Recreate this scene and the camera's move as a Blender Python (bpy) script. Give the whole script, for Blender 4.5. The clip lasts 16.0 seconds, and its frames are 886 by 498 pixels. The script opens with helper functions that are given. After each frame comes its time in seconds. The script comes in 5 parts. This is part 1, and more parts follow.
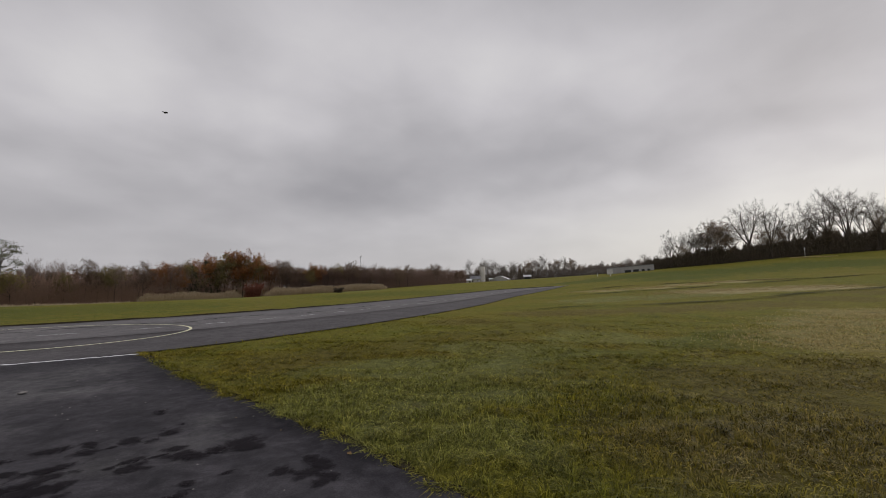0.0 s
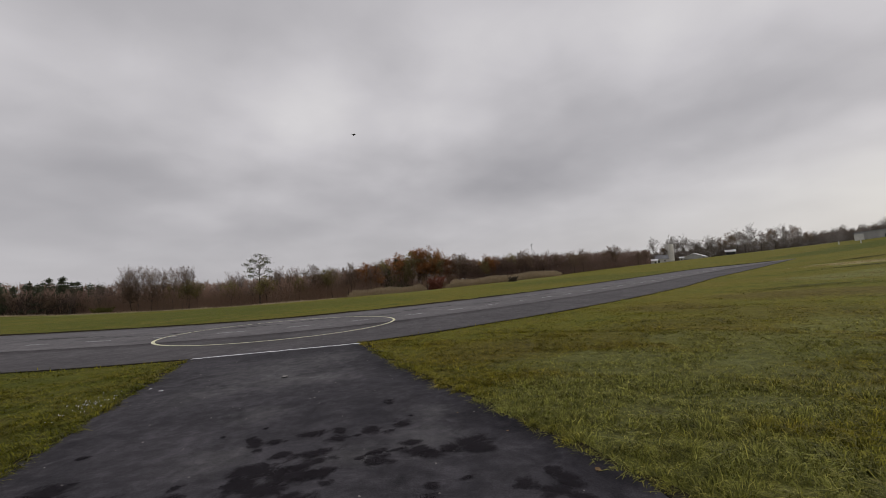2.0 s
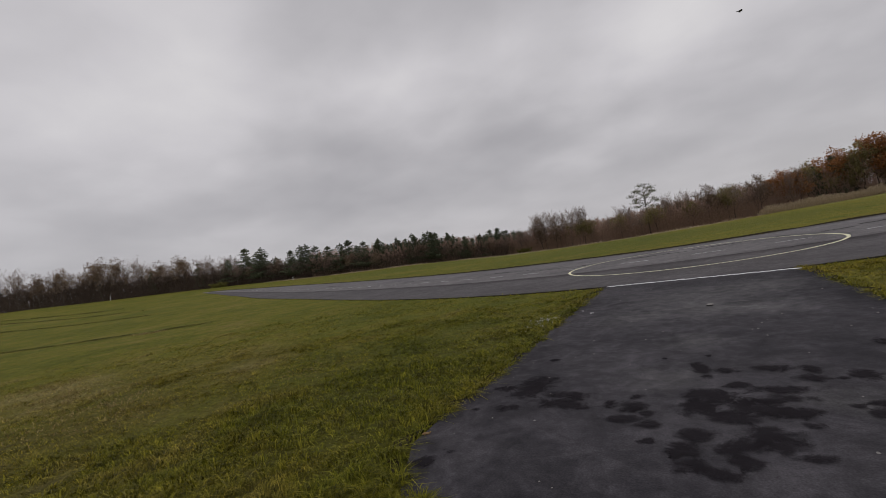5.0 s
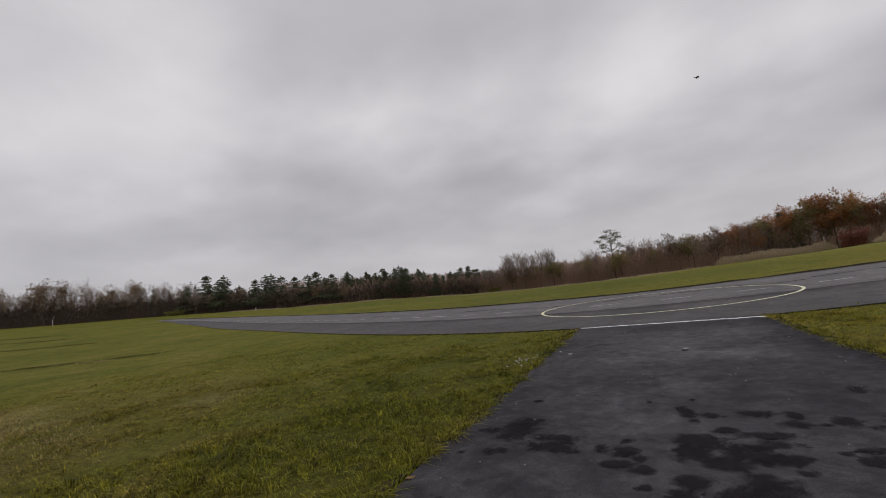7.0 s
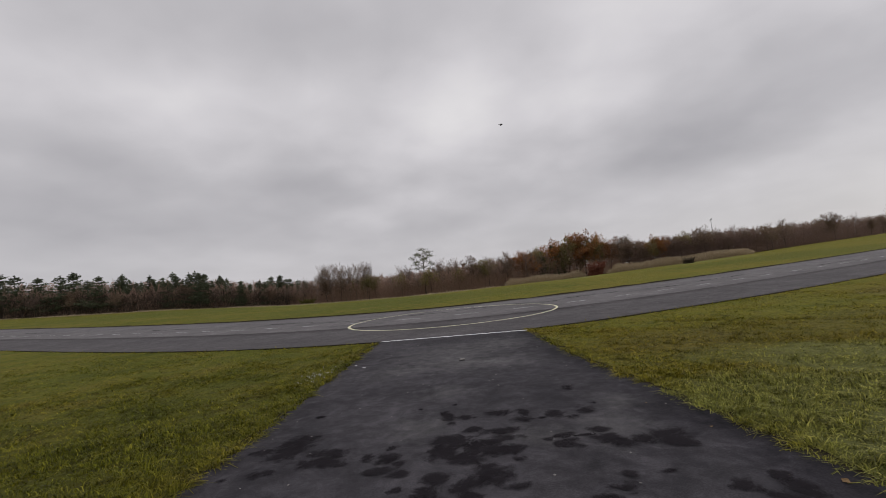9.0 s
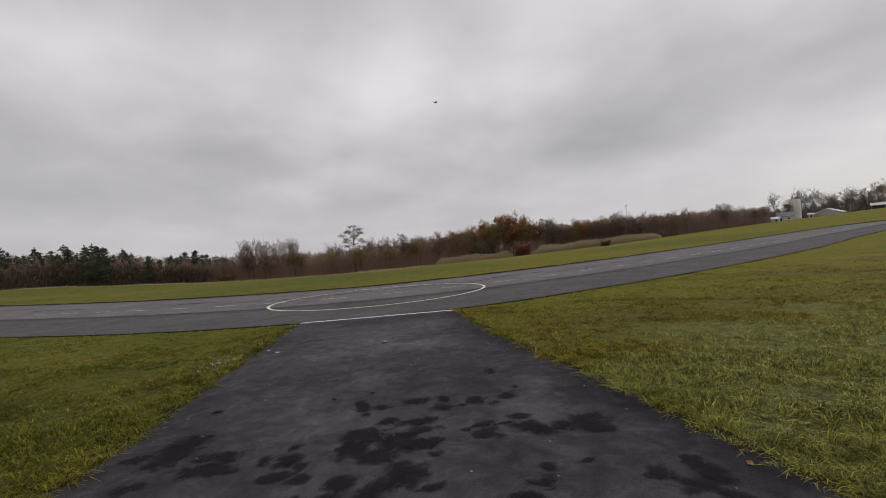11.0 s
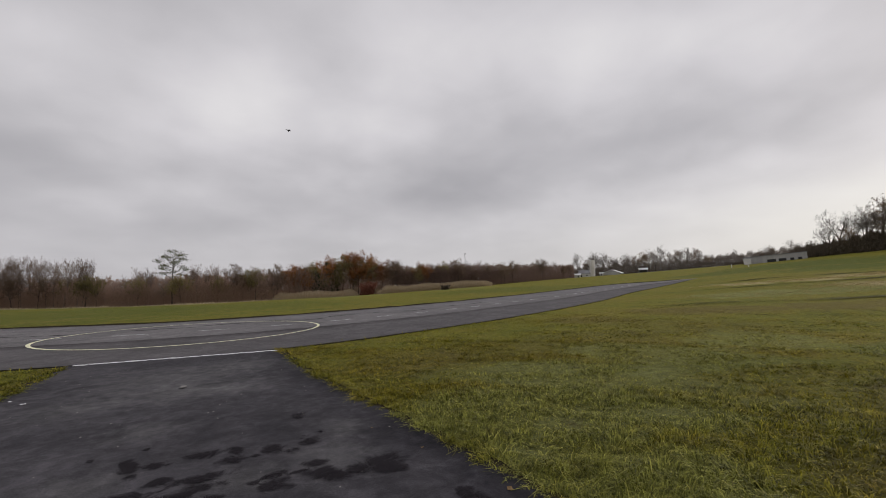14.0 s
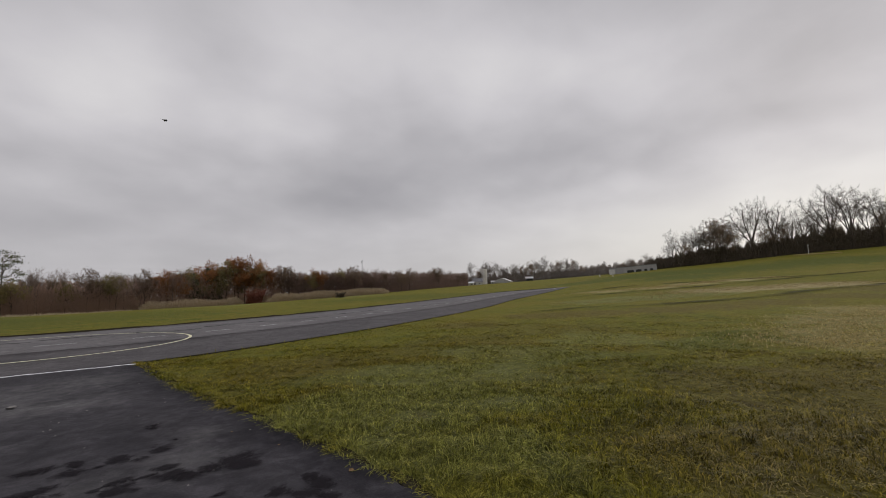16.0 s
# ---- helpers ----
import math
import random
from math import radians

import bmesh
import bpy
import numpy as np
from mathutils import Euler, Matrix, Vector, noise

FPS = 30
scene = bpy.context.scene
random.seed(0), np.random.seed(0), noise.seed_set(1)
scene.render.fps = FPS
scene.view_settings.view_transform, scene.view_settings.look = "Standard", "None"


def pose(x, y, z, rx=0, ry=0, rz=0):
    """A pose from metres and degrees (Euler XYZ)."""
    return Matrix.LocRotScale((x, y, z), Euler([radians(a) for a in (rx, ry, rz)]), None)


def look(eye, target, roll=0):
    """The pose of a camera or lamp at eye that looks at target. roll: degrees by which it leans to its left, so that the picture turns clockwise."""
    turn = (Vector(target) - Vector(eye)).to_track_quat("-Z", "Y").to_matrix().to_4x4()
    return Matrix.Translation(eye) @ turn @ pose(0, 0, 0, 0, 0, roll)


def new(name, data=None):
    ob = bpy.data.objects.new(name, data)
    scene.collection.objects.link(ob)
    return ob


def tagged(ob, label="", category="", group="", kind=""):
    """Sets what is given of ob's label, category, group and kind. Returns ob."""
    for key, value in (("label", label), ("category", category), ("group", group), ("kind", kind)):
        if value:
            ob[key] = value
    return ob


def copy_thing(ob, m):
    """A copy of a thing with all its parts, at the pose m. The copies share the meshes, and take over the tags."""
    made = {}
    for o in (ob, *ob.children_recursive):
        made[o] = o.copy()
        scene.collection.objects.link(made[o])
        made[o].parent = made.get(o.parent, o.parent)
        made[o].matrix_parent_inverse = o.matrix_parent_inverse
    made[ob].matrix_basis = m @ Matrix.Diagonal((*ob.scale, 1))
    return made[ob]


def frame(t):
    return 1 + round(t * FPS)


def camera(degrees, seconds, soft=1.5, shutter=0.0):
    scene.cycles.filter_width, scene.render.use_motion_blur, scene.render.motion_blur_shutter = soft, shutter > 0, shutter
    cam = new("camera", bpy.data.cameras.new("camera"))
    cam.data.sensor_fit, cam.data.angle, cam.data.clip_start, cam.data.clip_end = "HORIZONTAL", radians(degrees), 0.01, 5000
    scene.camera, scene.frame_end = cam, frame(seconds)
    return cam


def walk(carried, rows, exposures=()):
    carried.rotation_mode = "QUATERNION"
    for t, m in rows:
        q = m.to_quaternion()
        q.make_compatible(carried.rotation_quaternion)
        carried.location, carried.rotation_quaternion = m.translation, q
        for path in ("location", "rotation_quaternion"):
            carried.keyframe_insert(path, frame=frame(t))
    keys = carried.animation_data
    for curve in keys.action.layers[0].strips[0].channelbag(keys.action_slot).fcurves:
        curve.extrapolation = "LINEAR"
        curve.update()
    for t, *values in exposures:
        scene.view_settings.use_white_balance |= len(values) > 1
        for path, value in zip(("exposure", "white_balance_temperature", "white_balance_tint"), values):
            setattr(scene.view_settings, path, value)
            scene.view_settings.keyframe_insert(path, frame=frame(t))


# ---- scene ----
# The camera: worn on the head of somebody who stands at the foot of the path and turns.
cam = camera(92.66, 16.0, soft=0.9)
EYE = 1.65
PATH = [  # seconds, x, y, yaw to the left of +y, pitch, roll
    (0, 0.29, -0.67, -44.69, 4.90, -0.53), (0.5, 0.29, -0.53, -42.09, 4.19, -0.79), (1, 0.29, -0.36, -38.60, 3.90, -1.25),
    (1.5, 0.28, -0.07, -32.38, 3.55, -1.92), (2, 0.23, 0.13, -22.00, 4.14, -3.70), (2.5, 0.16, 0.27, -12.60, 4.43, -4.64),
    (3, 0.02, 0.22, -0.03, 5.70, -6.86), (3.5, -0.18, 0.14, 12.24, 5.75, -8.70), (4, -0.19, 0.16, 20.23, 5.04, -9.15),
    (4.5, -0.10, 0.22, 26.31, 0.10, -9.27), (4.7, -0.10, 0.20, 26.85, 0.42, -9.75), (5.75, -0.24, 0.12, 28.3, 3.9, -10.0), (6.8, -0.36, 0.06, 24.56, 5.85, -8.36), (7, -0.35, 0.13, 22.81, 5.49, -7.87),
    (7.5, -0.35, 0.12, 17.44, 5.02, -6.44), (8, -0.28, -0.04, 8.46, 3.93, -6.39), (8.5, -0.15, -0.05, 2.31, 3.85, -6.30),
    (9, -0.00, 0.08, -1.36, 4.28, -5.76), (9.2, 0.06, 0.09, -2.98, 4.21, -6.33), (10.25, 0.14, 0.30, -7.4, 1.9, -5.5), (11.3, 0.20, 0.51, -12.36, 0.32, -4.81),
    (11.5, 0.24, 0.40, -14.22, 0.71, -4.82), (12, 0.21, 0.65, -18.76, 1.52, -3.87), (12.5, 0.37, 0.56, -23.69, 2.63, -1.35),
    (13, 0.44, 0.45, -26.86, 4.40, -0.75), (13.5, 0.43, 0.39, -28.52, 4.46, -1.47), (14, 0.44, 0.28, -30.87, 4.67, -1.51),
    (14.5, 0.47, 0.10, -33.98, 4.64, -1.70), (15, 0.47, 0.08, -35.48, 4.62, -1.49), (15.5, 0.49, -0.15, -39.93, 4.98, -1.16),
    (16, 0.45, -0.46, -44.52, 5.33, -1.46),
]
walk(cam, [(t, pose(x, y, EYE, 90 + pitch, 0, yaw) @ pose(0, 0, 0, 0, 0, roll)) for t, x, y, yaw, pitch, roll in PATH],
     [(0.0, -0.30), (1.5, -0.27), (3.5, -0.22), (4.5, -0.23), (7.0, -0.13), (9.0, -0.09), (11.5, -0.05), (13.0, -0.07), (14.5, -0.12), (16.0, -0.23)])

# ---- world: a closed grey cloud deck over a pale sky, and a weak, wide sun behind it ----
SUN_AZ, SUN_EL = radians(-88), radians(22)  # to the left of +y


def maths(nt, op, a, b=None, c=None, clamp=False):
    n = nt.nodes.new("ShaderNodeMath")
    n.operation, n.use_clamp = op, clamp
    for i, v in enumerate((a, b, c)):
        if v is None:
            continue
        if isinstance(v, (int, float)):
            n.inputs[i].default_value = v
        else:
            nt.links.new(v, n.inputs[i])
    return n.outputs[0]


def mixed(nt, fac, a, b, mode="MIX"):
    n = nt.nodes.new("ShaderNodeMix")
    n.data_type, n.blend_type = "RGBA", mode
    for i, v in ((0, fac), (6, a), (7, b)):
        if isinstance(v, (int, float)):
            n.inputs[i].default_value = v
        elif isinstance(v, (tuple, list)):
            n.inputs[i].default_value = (*v[:3], 1)
        else:
            nt.links.new(v, n.inputs[i])
    return n.outputs[2]


def noise_at(nt, vec, scale, detail=3.0, rough=0.5, warp=0.0):
    n = nt.nodes.new("ShaderNodeTexNoise")
    n.inputs["Scale"].default_value, n.inputs["Detail"].default_value = scale, detail
    n.inputs["Roughness"].default_value, n.inputs["Distortion"].default_value = rough, warp
    if vec is not None:
        nt.links.new(vec, n.inputs["Vector"])
    return n.outputs["Fac"]


def ramp(nt, fac, stops):
    n = nt.nodes.new("ShaderNodeValToRGB")
    el = n.color_ramp.elements
    while len(el) < len(stops):
        el.new(0.5)
    for e, (p, c) in zip(el, stops):
        e.position, e.color = p, (*c, 1) if len(c) == 3 else c
    nt.links.new(fac, n.inputs[0])
    return n.outputs[0]


def grey(v):
    return (v, v, v)


world = bpy.data.worlds.new("overcast")
scene.world = world
world.use_nodes = True
nt = world.node_tree
nt.nodes.clear()
coord = nt.nodes.new("ShaderNodeTexCoord").outputs["Generated"]
sep = nt.nodes.new("ShaderNodeSeparateXYZ")
nt.links.new(coord, sep.inputs[0])
dx, dy, dz = sep.outputs
up = maths(nt, "MAXIMUM", dz, 0.0)
den = maths(nt, "ADD", up, 0.30)
flat = nt.nodes.new("ShaderNodeCombineXYZ")  # the place on the cloud deck
nt.links.new(maths(nt, "DIVIDE", dx, den), flat.inputs[0])
nt.links.new(maths(nt, "DIVIDE", dy, den), flat.inputs[1])
deck = flat.outputs[0]
big = noise_at(nt, deck, 1.0, 2.0, 0.4, 0.2)
mid = noise_at(nt, deck, 2.4, 2.0, 0.4, 0.15)
fine = noise_at(nt, deck, 5.5, 4.0, 0.5, 0.25)
cloud = maths(nt, "ADD", maths(nt, "ADD", maths(nt, "MULTIPLY", big, 0.39), maths(nt, "MULTIPLY", mid, 0.31)), maths(nt, "MULTIPLY", fine, 0.11))

# towards the horizon the deck closes to an even veil
veil = maths(nt, "DIVIDE", maths(nt, "SUBTRACT", up, 0.03), 0.22, clamp=True)
veil = maths(nt, "ADD", 0.3, maths(nt, "MULTIPLY", veil, 0.8))
cloud = maths(nt, "ADD", maths(nt, "ADD", 0.474, maths(nt, "MULTIPLY", veil, 0.055)), maths(nt, "MULTIPLY", maths(nt, "SUBTRACT", cloud, 0.44), veil))


def swell(az, el, wide, high, amount):
    """A thin or thick place of the deck, az degrees to the left of +y."""
    a, e = radians(az), radians(el)
    c = Vector((-math.sin(a) * math.cos(e), math.cos(a) * math.cos(e), math.sin(e)))
    side = Vector((math.cos(a), math.sin(a), 0))
    top = side.cross(c)
    parts = []
    for axis, size in ((side, wide), (top, high)):
        d = nt.nodes.new("ShaderNodeVectorMath")
        d.operation = "DOT_PRODUCT"
        nt.links.new(coord, d.inputs[0])
        d.inputs[1].default_value = axis
        off = maths(nt, "DIVIDE", maths(nt, "SUBTRACT", d.outputs["Value"], axis.dot(c)), math.sin(radians(size)))
        parts.append(maths(nt, "MULTIPLY", off, off))
    d = nt.nodes.new("ShaderNodeVectorMath")
    d.operation = "DOT_PRODUCT"
    nt.links.new(coord, d.inputs[0])
    d.inputs[1].default_value = c
    ahead = maths(nt, "GREATER_THAN", d.outputs["Value"], 0.0)
    bell = maths(nt, "POWER", 2.718, maths(nt, "MULTIPLY", maths(nt, "ADD", *parts), -1.0))
    return maths(nt, "MULTIPLY", maths(nt, "MULTIPLY", bell, ahead), amount)


for s in ((-7, 21.5, 11, 5, 0.15), (13, 24, 8, 5, 0.09), (35, 23.5, 11, 5, 0.12), (55, 17, 9, 4, 0.08), (67, 25, 12, 7, 0.10), (-21, 23, 8, 5, 0.06), (-32, 31, 14, 6, 0.08), (-46, 27, 10, 6, 0.09), (-69, 26, 11, 6, 0.14),
          (-91, 8, 30, 7, 0.30), (-60, 11, 9, 3, 0.05), (4, 9, 8, 2.5, 0.04), (-17, 11, 6, 3, 0.05), (13.5, 14.2, 9, 3, -0.085), (28, 9, 11, 2.5, -0.07), (46, 10, 10, 2.5, -0.07), (45, 17, 8, 2.5, -0.06), (-28, 11.4, 10, 2.6, -0.08),
          (-57, 17, 9, 3.5, -0.075), (-77, 17.6, 12, 3.5, -0.07), (-2, 7.3, 8, 1.6, -0.04), (62, 10, 10, 2.5, -0.06), (25, 30, 13, 5, -0.06), (-92, 21, 12, 5, -0.08), (-36, 17, 9, 4, 0.045)):
    cloud = maths(nt, "ADD", cloud, swell(*s))
tone = ramp(nt, cloud, ((0.20, (0.30, 0.293, 0.315)), (0.47, (0.494, 0.480, 0.502)), (0.60, (0.625, 0.606, 0.630)), (0.78, (0.80, 0.78, 0.785))))
# the low sky by the hidden sun is a little yellow
tone = mixed(nt, swell(-88, 4, 34, 6, 0.5), tone, (0.86, 0.83, 0.73))
# an overcast sky is up to three times brighter overhead than at the horizon
lift = maths(nt, "POWER", maths(nt, "MAXIMUM", maths(nt, "MULTIPLY", maths(nt, "SUBTRACT", up, 0.52), 2.1), 0.0), 1.3)
tone = mixed(nt, 1.0, tone, ramp(nt, lift, ((0.0, grey(0.5)), (1.0, grey(0.8)))), "MULTIPLY")
sky = nt.nodes.new("ShaderNodeTexSky")
sky.sky_type, sky.sun_disc, sky.sun_elevation, sky.sun_rotation = "NISHITA", False, SUN_EL, -SUN_AZ
clear = mixed(nt, 1.0, sky.outputs[0], grey(0.045), "MULTIPLY")
both = mixed(nt, 0.97, clear, tone)
bg = nt.nodes.new("ShaderNodeBackground")
nt.links.new(both, bg.inputs[0])
bg.inputs[1].default_value = 2.2
nt.links.new(bg.outputs[0], nt.nodes.new("ShaderNodeOutputWorld").inputs[0])

sun = new("sun", bpy.data.lights.new("sun", "SUN"))
sun.data.energy, sun.data.angle, sun.data.color = 0.7, radians(35), (1.0, 0.96, 0.9)
sun.matrix_world = look((0, 0, 0), (math.sin(SUN_AZ) * math.cos(SUN_EL), -math.cos(SUN_AZ) * math.cos(SUN_EL), -math.sin(SUN_EL)))


# the rise of the ground's edge at the woods, in degrees over the eye, and its distance, by azimuth to the left of +y
RISE = ((-180, 0.4), (-130, 0.8), (-110, 2.4), (-96, 3.05), (-90, 2.86), (-84, 2.62), (-78, 2.09), (-72, 1.72), (-66, 1.25), (-60, 0.92), (-54, 0.60), (-48, 0.30), (-42, -0.02), (-36, -0.45),
        (-30, -0.78), (-24, -1.02), (-18, -1.36), (-12, -1.42), (-6, -1.58), (0, -1.64), (6, -1.60), (12, -1.46), (18, -1.22), (24, -0.80), (30, -0.27), (36, 0.04), (42, 0.34), (48, 0.74),
        (54, 1.2), (60, 1.55), (66, 1.8), (72, 2.15), (80, 2.4), (100, 2.0), (130, 0.8), (180, 0.4))
REACH = ((-180, 150), (-96, 156), (-90, 145), (-82, 131), (-72, 120), (-64, 124), (-56, 150), (-48, 166), (-43, 138), (-38, 120), (-28, 112), (-19, 116), (-12, 107), (-6, 99), (0, 95), (6, 100), (12, 114), (19, 119),
         (27, 122), (37, 130), (45, 141), (52, 152), (60, 164), (69, 190), (74, 192), (180, 150))


def smoothed(rows):
    a = np.arange(-200, 201, 1.0)
    v = np.interp((a + 180) % 360 - 180, *zip(*rows))
    k = np.exp(-(np.arange(-10, 11) / 3.0) ** 2)
    return a, np.convolve(np.pad(v, 10, mode="edge"), k / k.sum(), "valid")


RISE_AT, REACH_AT = smoothed(RISE), smoothed(REACH)


def height(x, y):
    """The ground: level round the path, sinking a little beyond the runway and rising to both flanks."""
    x, y = np.asarray(x, float), np.asarray(y, float)
    d, az = np.hypot(x, y), np.degrees(np.arctan2(-x, y))
    slope, reach = np.tan(np.radians(np.interp(az, *RISE_AT))), np.interp(az, *REACH_AT)
    foot = 1.65 + reach * slope
    s = np.clip((d - 16) / (reach - 16), 0, 1)
    return np.where(d > reach, 1.65 + np.minimum(d, 420) * slope, foot * s ** np.where(foot > 0, 1.6, 2.0))


def ground_z(x, y):
    return float(height(x, y))


# ---- materials ----
def material(name, rough=0.9, spec=0.3):
    m = bpy.data.materials.new(name)
    m.use_nodes = True
    t = m.node_tree
    b = t.nodes["Principled BSDF"]
    b.inputs["Roughness"].default_value = rough
    b.inputs["Specular IOR Level"].default_value = spec
    return m, t, b


def place(t):
    return t.nodes.new("ShaderNodeNewGeometry").outputs["Position"]


def scaled(t, vec, s):
    m = t.nodes.new("ShaderNodeMapping")
    m.inputs["Scale"].default_value = s
    t.links.new(vec, m.inputs[0])
    return m.outputs[0]


def bump(t, b, height, strength, distance=0.02):
    n = t.nodes.new("ShaderNodeBump")
    n.inputs["Strength"].default_value, n.inputs["Distance"].default_value = strength, distance
    t.links.new(height, n.inputs["Height"])
    t.links.new(n.outputs[0], b.inputs["Normal"])


# places in the turf: x, y, radius, share
DRY = [(5.2, 0.6, 1.5, 0.75), (8.6, 0.6, 2.4, 0.7), (6.6, -0.7, 2.0, 0.8), (11, -0.6, 2.4, 0.7), (4.6, 8.6, 1.8, 0.5), (7, 8.4, 2.2, 0.4), (10.5, 8.4, 2.6, 0.4), (15, 8.4, 3.2, 0.4), (14.6, 12.4, 2.2, 0.7), (20.6, 12.4, 2.6, 0.8), (23, 10.6, 2.8, 0.8), (26, 8.3, 3, 0.8), (29, 6, 3, 0.8), (32.5, 3.8, 3.2, 0.8), (38.5, 1.4, 3.8, 0.8), (45.5, -1, 4, 0.8),
       (-13.5, 5.2, 3.4, 0.4), (-9, 3.6, 1.8, 0.5), (-10, 7, 2.2, 0.4), (7.4, 3.6, 1.0, 0.4)]
LUSH = [(16.3, 2.3, 1.8, 0.6), (13.6, 2.6, 1.8, 0.6), (9.5, 4.2, 2.2, 0.3), (78, 22, 10, 0.9), (92, 32, 16, 0.95), (94, 17, 14, 0.95), (105, 4, 16, 0.95), (80, 40, 10, 0.8), (0, 52, 24, 0.6), (45, 56, 20, 0.6), (-50, 80, 24, 0.6)]
PALE = [(4.2, 4.4, 2.2, 0.85), (3.6, 2.7, 1.5, 0.75), (5.8, 6.0, 2.1, 0.8), (9.2, 6.0, 2.4, 0.6), (6.4, 4.2, 1.8, 0.6), (13, 5.4, 2.4, 0.5), (33, 15.6, 3.6, 0.8), (37, 13.6, 4, 0.8), (41, 11, 4, 0.7), (0, 88, 10, 0.6), (28, 86, 11, 0.6), (-30, 98, 13, 0.6), (55, 84, 11, 0.5), (-62, 118, 16, 0.6)]
STRAW = [(49, 22, 3.2, 0.8), (53, 18, 3.2, 0.9), (59, 15.5, 3.4, 0.9), (64.5, 12, 3.4, 0.9), (46, 10, 4.4, 0.9), (49, 6.5, 4.4, 0.9), (52, 2.5, 4.4, 0.9), (15.6, 0.1, 1.7, 0.35), (18.4, 0.4, 2.5, 0.42), (22.5, 0.2, 3.0, 0.42), (28, -0.6, 3.4, 0.4),
         (-15, 5.2, 1.6, 0.25), (-12, 4.5, 1.2, 0.25), (-8.8, 6.6, 0.9, 0.2)]


def thin(t, b, colour, share):
    """Lets part of the light through a leaf."""
    tr, mx = t.nodes.new("ShaderNodeBsdfTranslucent"), t.nodes.new("ShaderNodeMixShader")
    t.links.new(colour, tr.inputs["Color"])
    mx.inputs[0].default_value = share
    t.links.new(b.outputs[0], mx.inputs[1])
    t.links.new(tr.outputs[0], mx.inputs[2])
    t.links.new(mx.outputs[0], t.nodes["Material Output"].inputs["Surface"])


def grass_colour(t, fine=True):
    """Late-autumn turf: green, olive, brown and straw in patches, yellower west of the path."""
    p = place(t)
    sp = t.nodes.new("ShaderNodeSeparateXYZ")
    t.links.new(p, sp.inputs[0])
    large = noise_at(t, p, 0.11, 3, 0.55, 0.6)
    middle = noise_at(t, p, 0.75, 4, 0.62, 0.5)
    small = noise_at(t, p, 6.0, 4, 0.7)
    v = maths(t, "ADD", maths(t, "MULTIPLY", large, 0.45), maths(t, "MULTIPLY", middle, 0.55))
    west = ramp(t, v, ((0.36, (0.090, 0.100, 0.014)), (0.46, (0.124, 0.129, 0.017)), (0.54, (0.150, 0.141, 0.021)), (0.66, (0.190, 0.160, 0.044))))
    east = ramp(t, v, ((0.36, (0.118, 0.126, 0.019)), (0.46, (0.163, 0.157, 0.022)), (0.54, (0.176, 0.156, 0.023)), (0.66, (0.202, 0.166, 0.037))))
    c = mixed(t, maths(t, "DIVIDE", maths(t, "ADD", sp.outputs[0], 1.5), 4.0, clamp=True), west, east)
    for rows, tone in ((LUSH, (0.096, 0.113, 0.018)), (DRY, (0.146, 0.118, 0.031)), (STRAW, (0.40, 0.335, 0.175)), (PALE, (0.205, 0.214, 0.070))):
        for x, y, r, amount in rows:
            d = t.nodes.new("ShaderNodeVectorMath")
            d.operation = "DISTANCE"
            t.links.new(p, d.inputs[0])
            d.inputs[1].default_value = (x, y, ground_z(x, y))
            w = maths(t, "ADD", maths(t, "DIVIDE", d.outputs["Value"], r), maths(t, "MULTIPLY", maths(t, "SUBTRACT", middle, 0.5), 1.8))
            w = maths(t, "MULTIPLY", maths(t, "MULTIPLY", maths(t, "SUBTRACT", 1.0, w, clamp=True), 2.0, clamp=True), amount)
            c = mixed(t, w, c, tone)
    dirt = ramp(t, noise_at(t, p, 1.7, 5, 0.7, 0.4), ((0.58, grey(0.0)), (0.70, grey(1.0))))
    c = mixed(t, maths(t, "MULTIPLY", dirt, 0.5), c, (0.062, 0.046, 0.024))
    return mixed(t, 0.8, c, ramp(t, small, ((0.30, grey(0.5)), (0.70, grey(1.55)))), "MULTIPLY"), small


def turf_material():
    m, t, b = material("turf", 0.95, 0.1)
    c, small = grass_colour(t)
    # thatch and soil between the standing blades, with the shade of the gaps painted in; further off the plain mown
    # field
    d = t.nodes.new("ShaderNodeVectorMath")
    d.operation = "LENGTH"
    t.links.new(place(t), d.inputs[0])
    far = maths(t, "DIVIDE", maths(t, "SUBTRACT", d.outputs["Value"], 6.0), 9.0, clamp=True)
    soil = ramp(t, noise_at(t, place(t), 9.0, 4, 0.7), ((0.3, (0.020, 0.018, 0.008)), (0.7, (0.060, 0.050, 0.020))))
    c = mixed(t, maths(t, "ADD", 0.58, maths(t, "MULTIPLY", far, 0.42)), soil, c)
    t.links.new(c, b.inputs["Base Color"])
    bump(t, b, maths(t, "ADD", noise_at(t, place(t), 14.0, 4, 0.7), maths(t, "MULTIPLY", noise_at(t, place(t), 3.5, 3, 0.6), 2.0)), 0.9, 0.07)
    return m


def blade_material(name, tint):
    m, t, b = material(name, 0.55, 0.09)
    c, small = grass_colour(t)
    r = t.nodes.new("ShaderNodeNewGeometry").outputs["Random Per Island"]
    c = mixed(t, 1.0, c, ramp(t, r, ((0.0, (0.37, 0.37, 0.27)), (0.45, (0.94, 0.92, 0.64)), (0.82, (1.74, 1.67, 1.1)), (0.95, (2.2, 2.05, 1.5)), (1.0, (2.7, 2.35, 1.8)))), "MULTIPLY")
    c = mixed(t, 1.0, c, tint, "MULTIPLY")
    t.links.new(c, b.inputs["Base Color"])
    thin(t, b, c, 0.28)
    return m


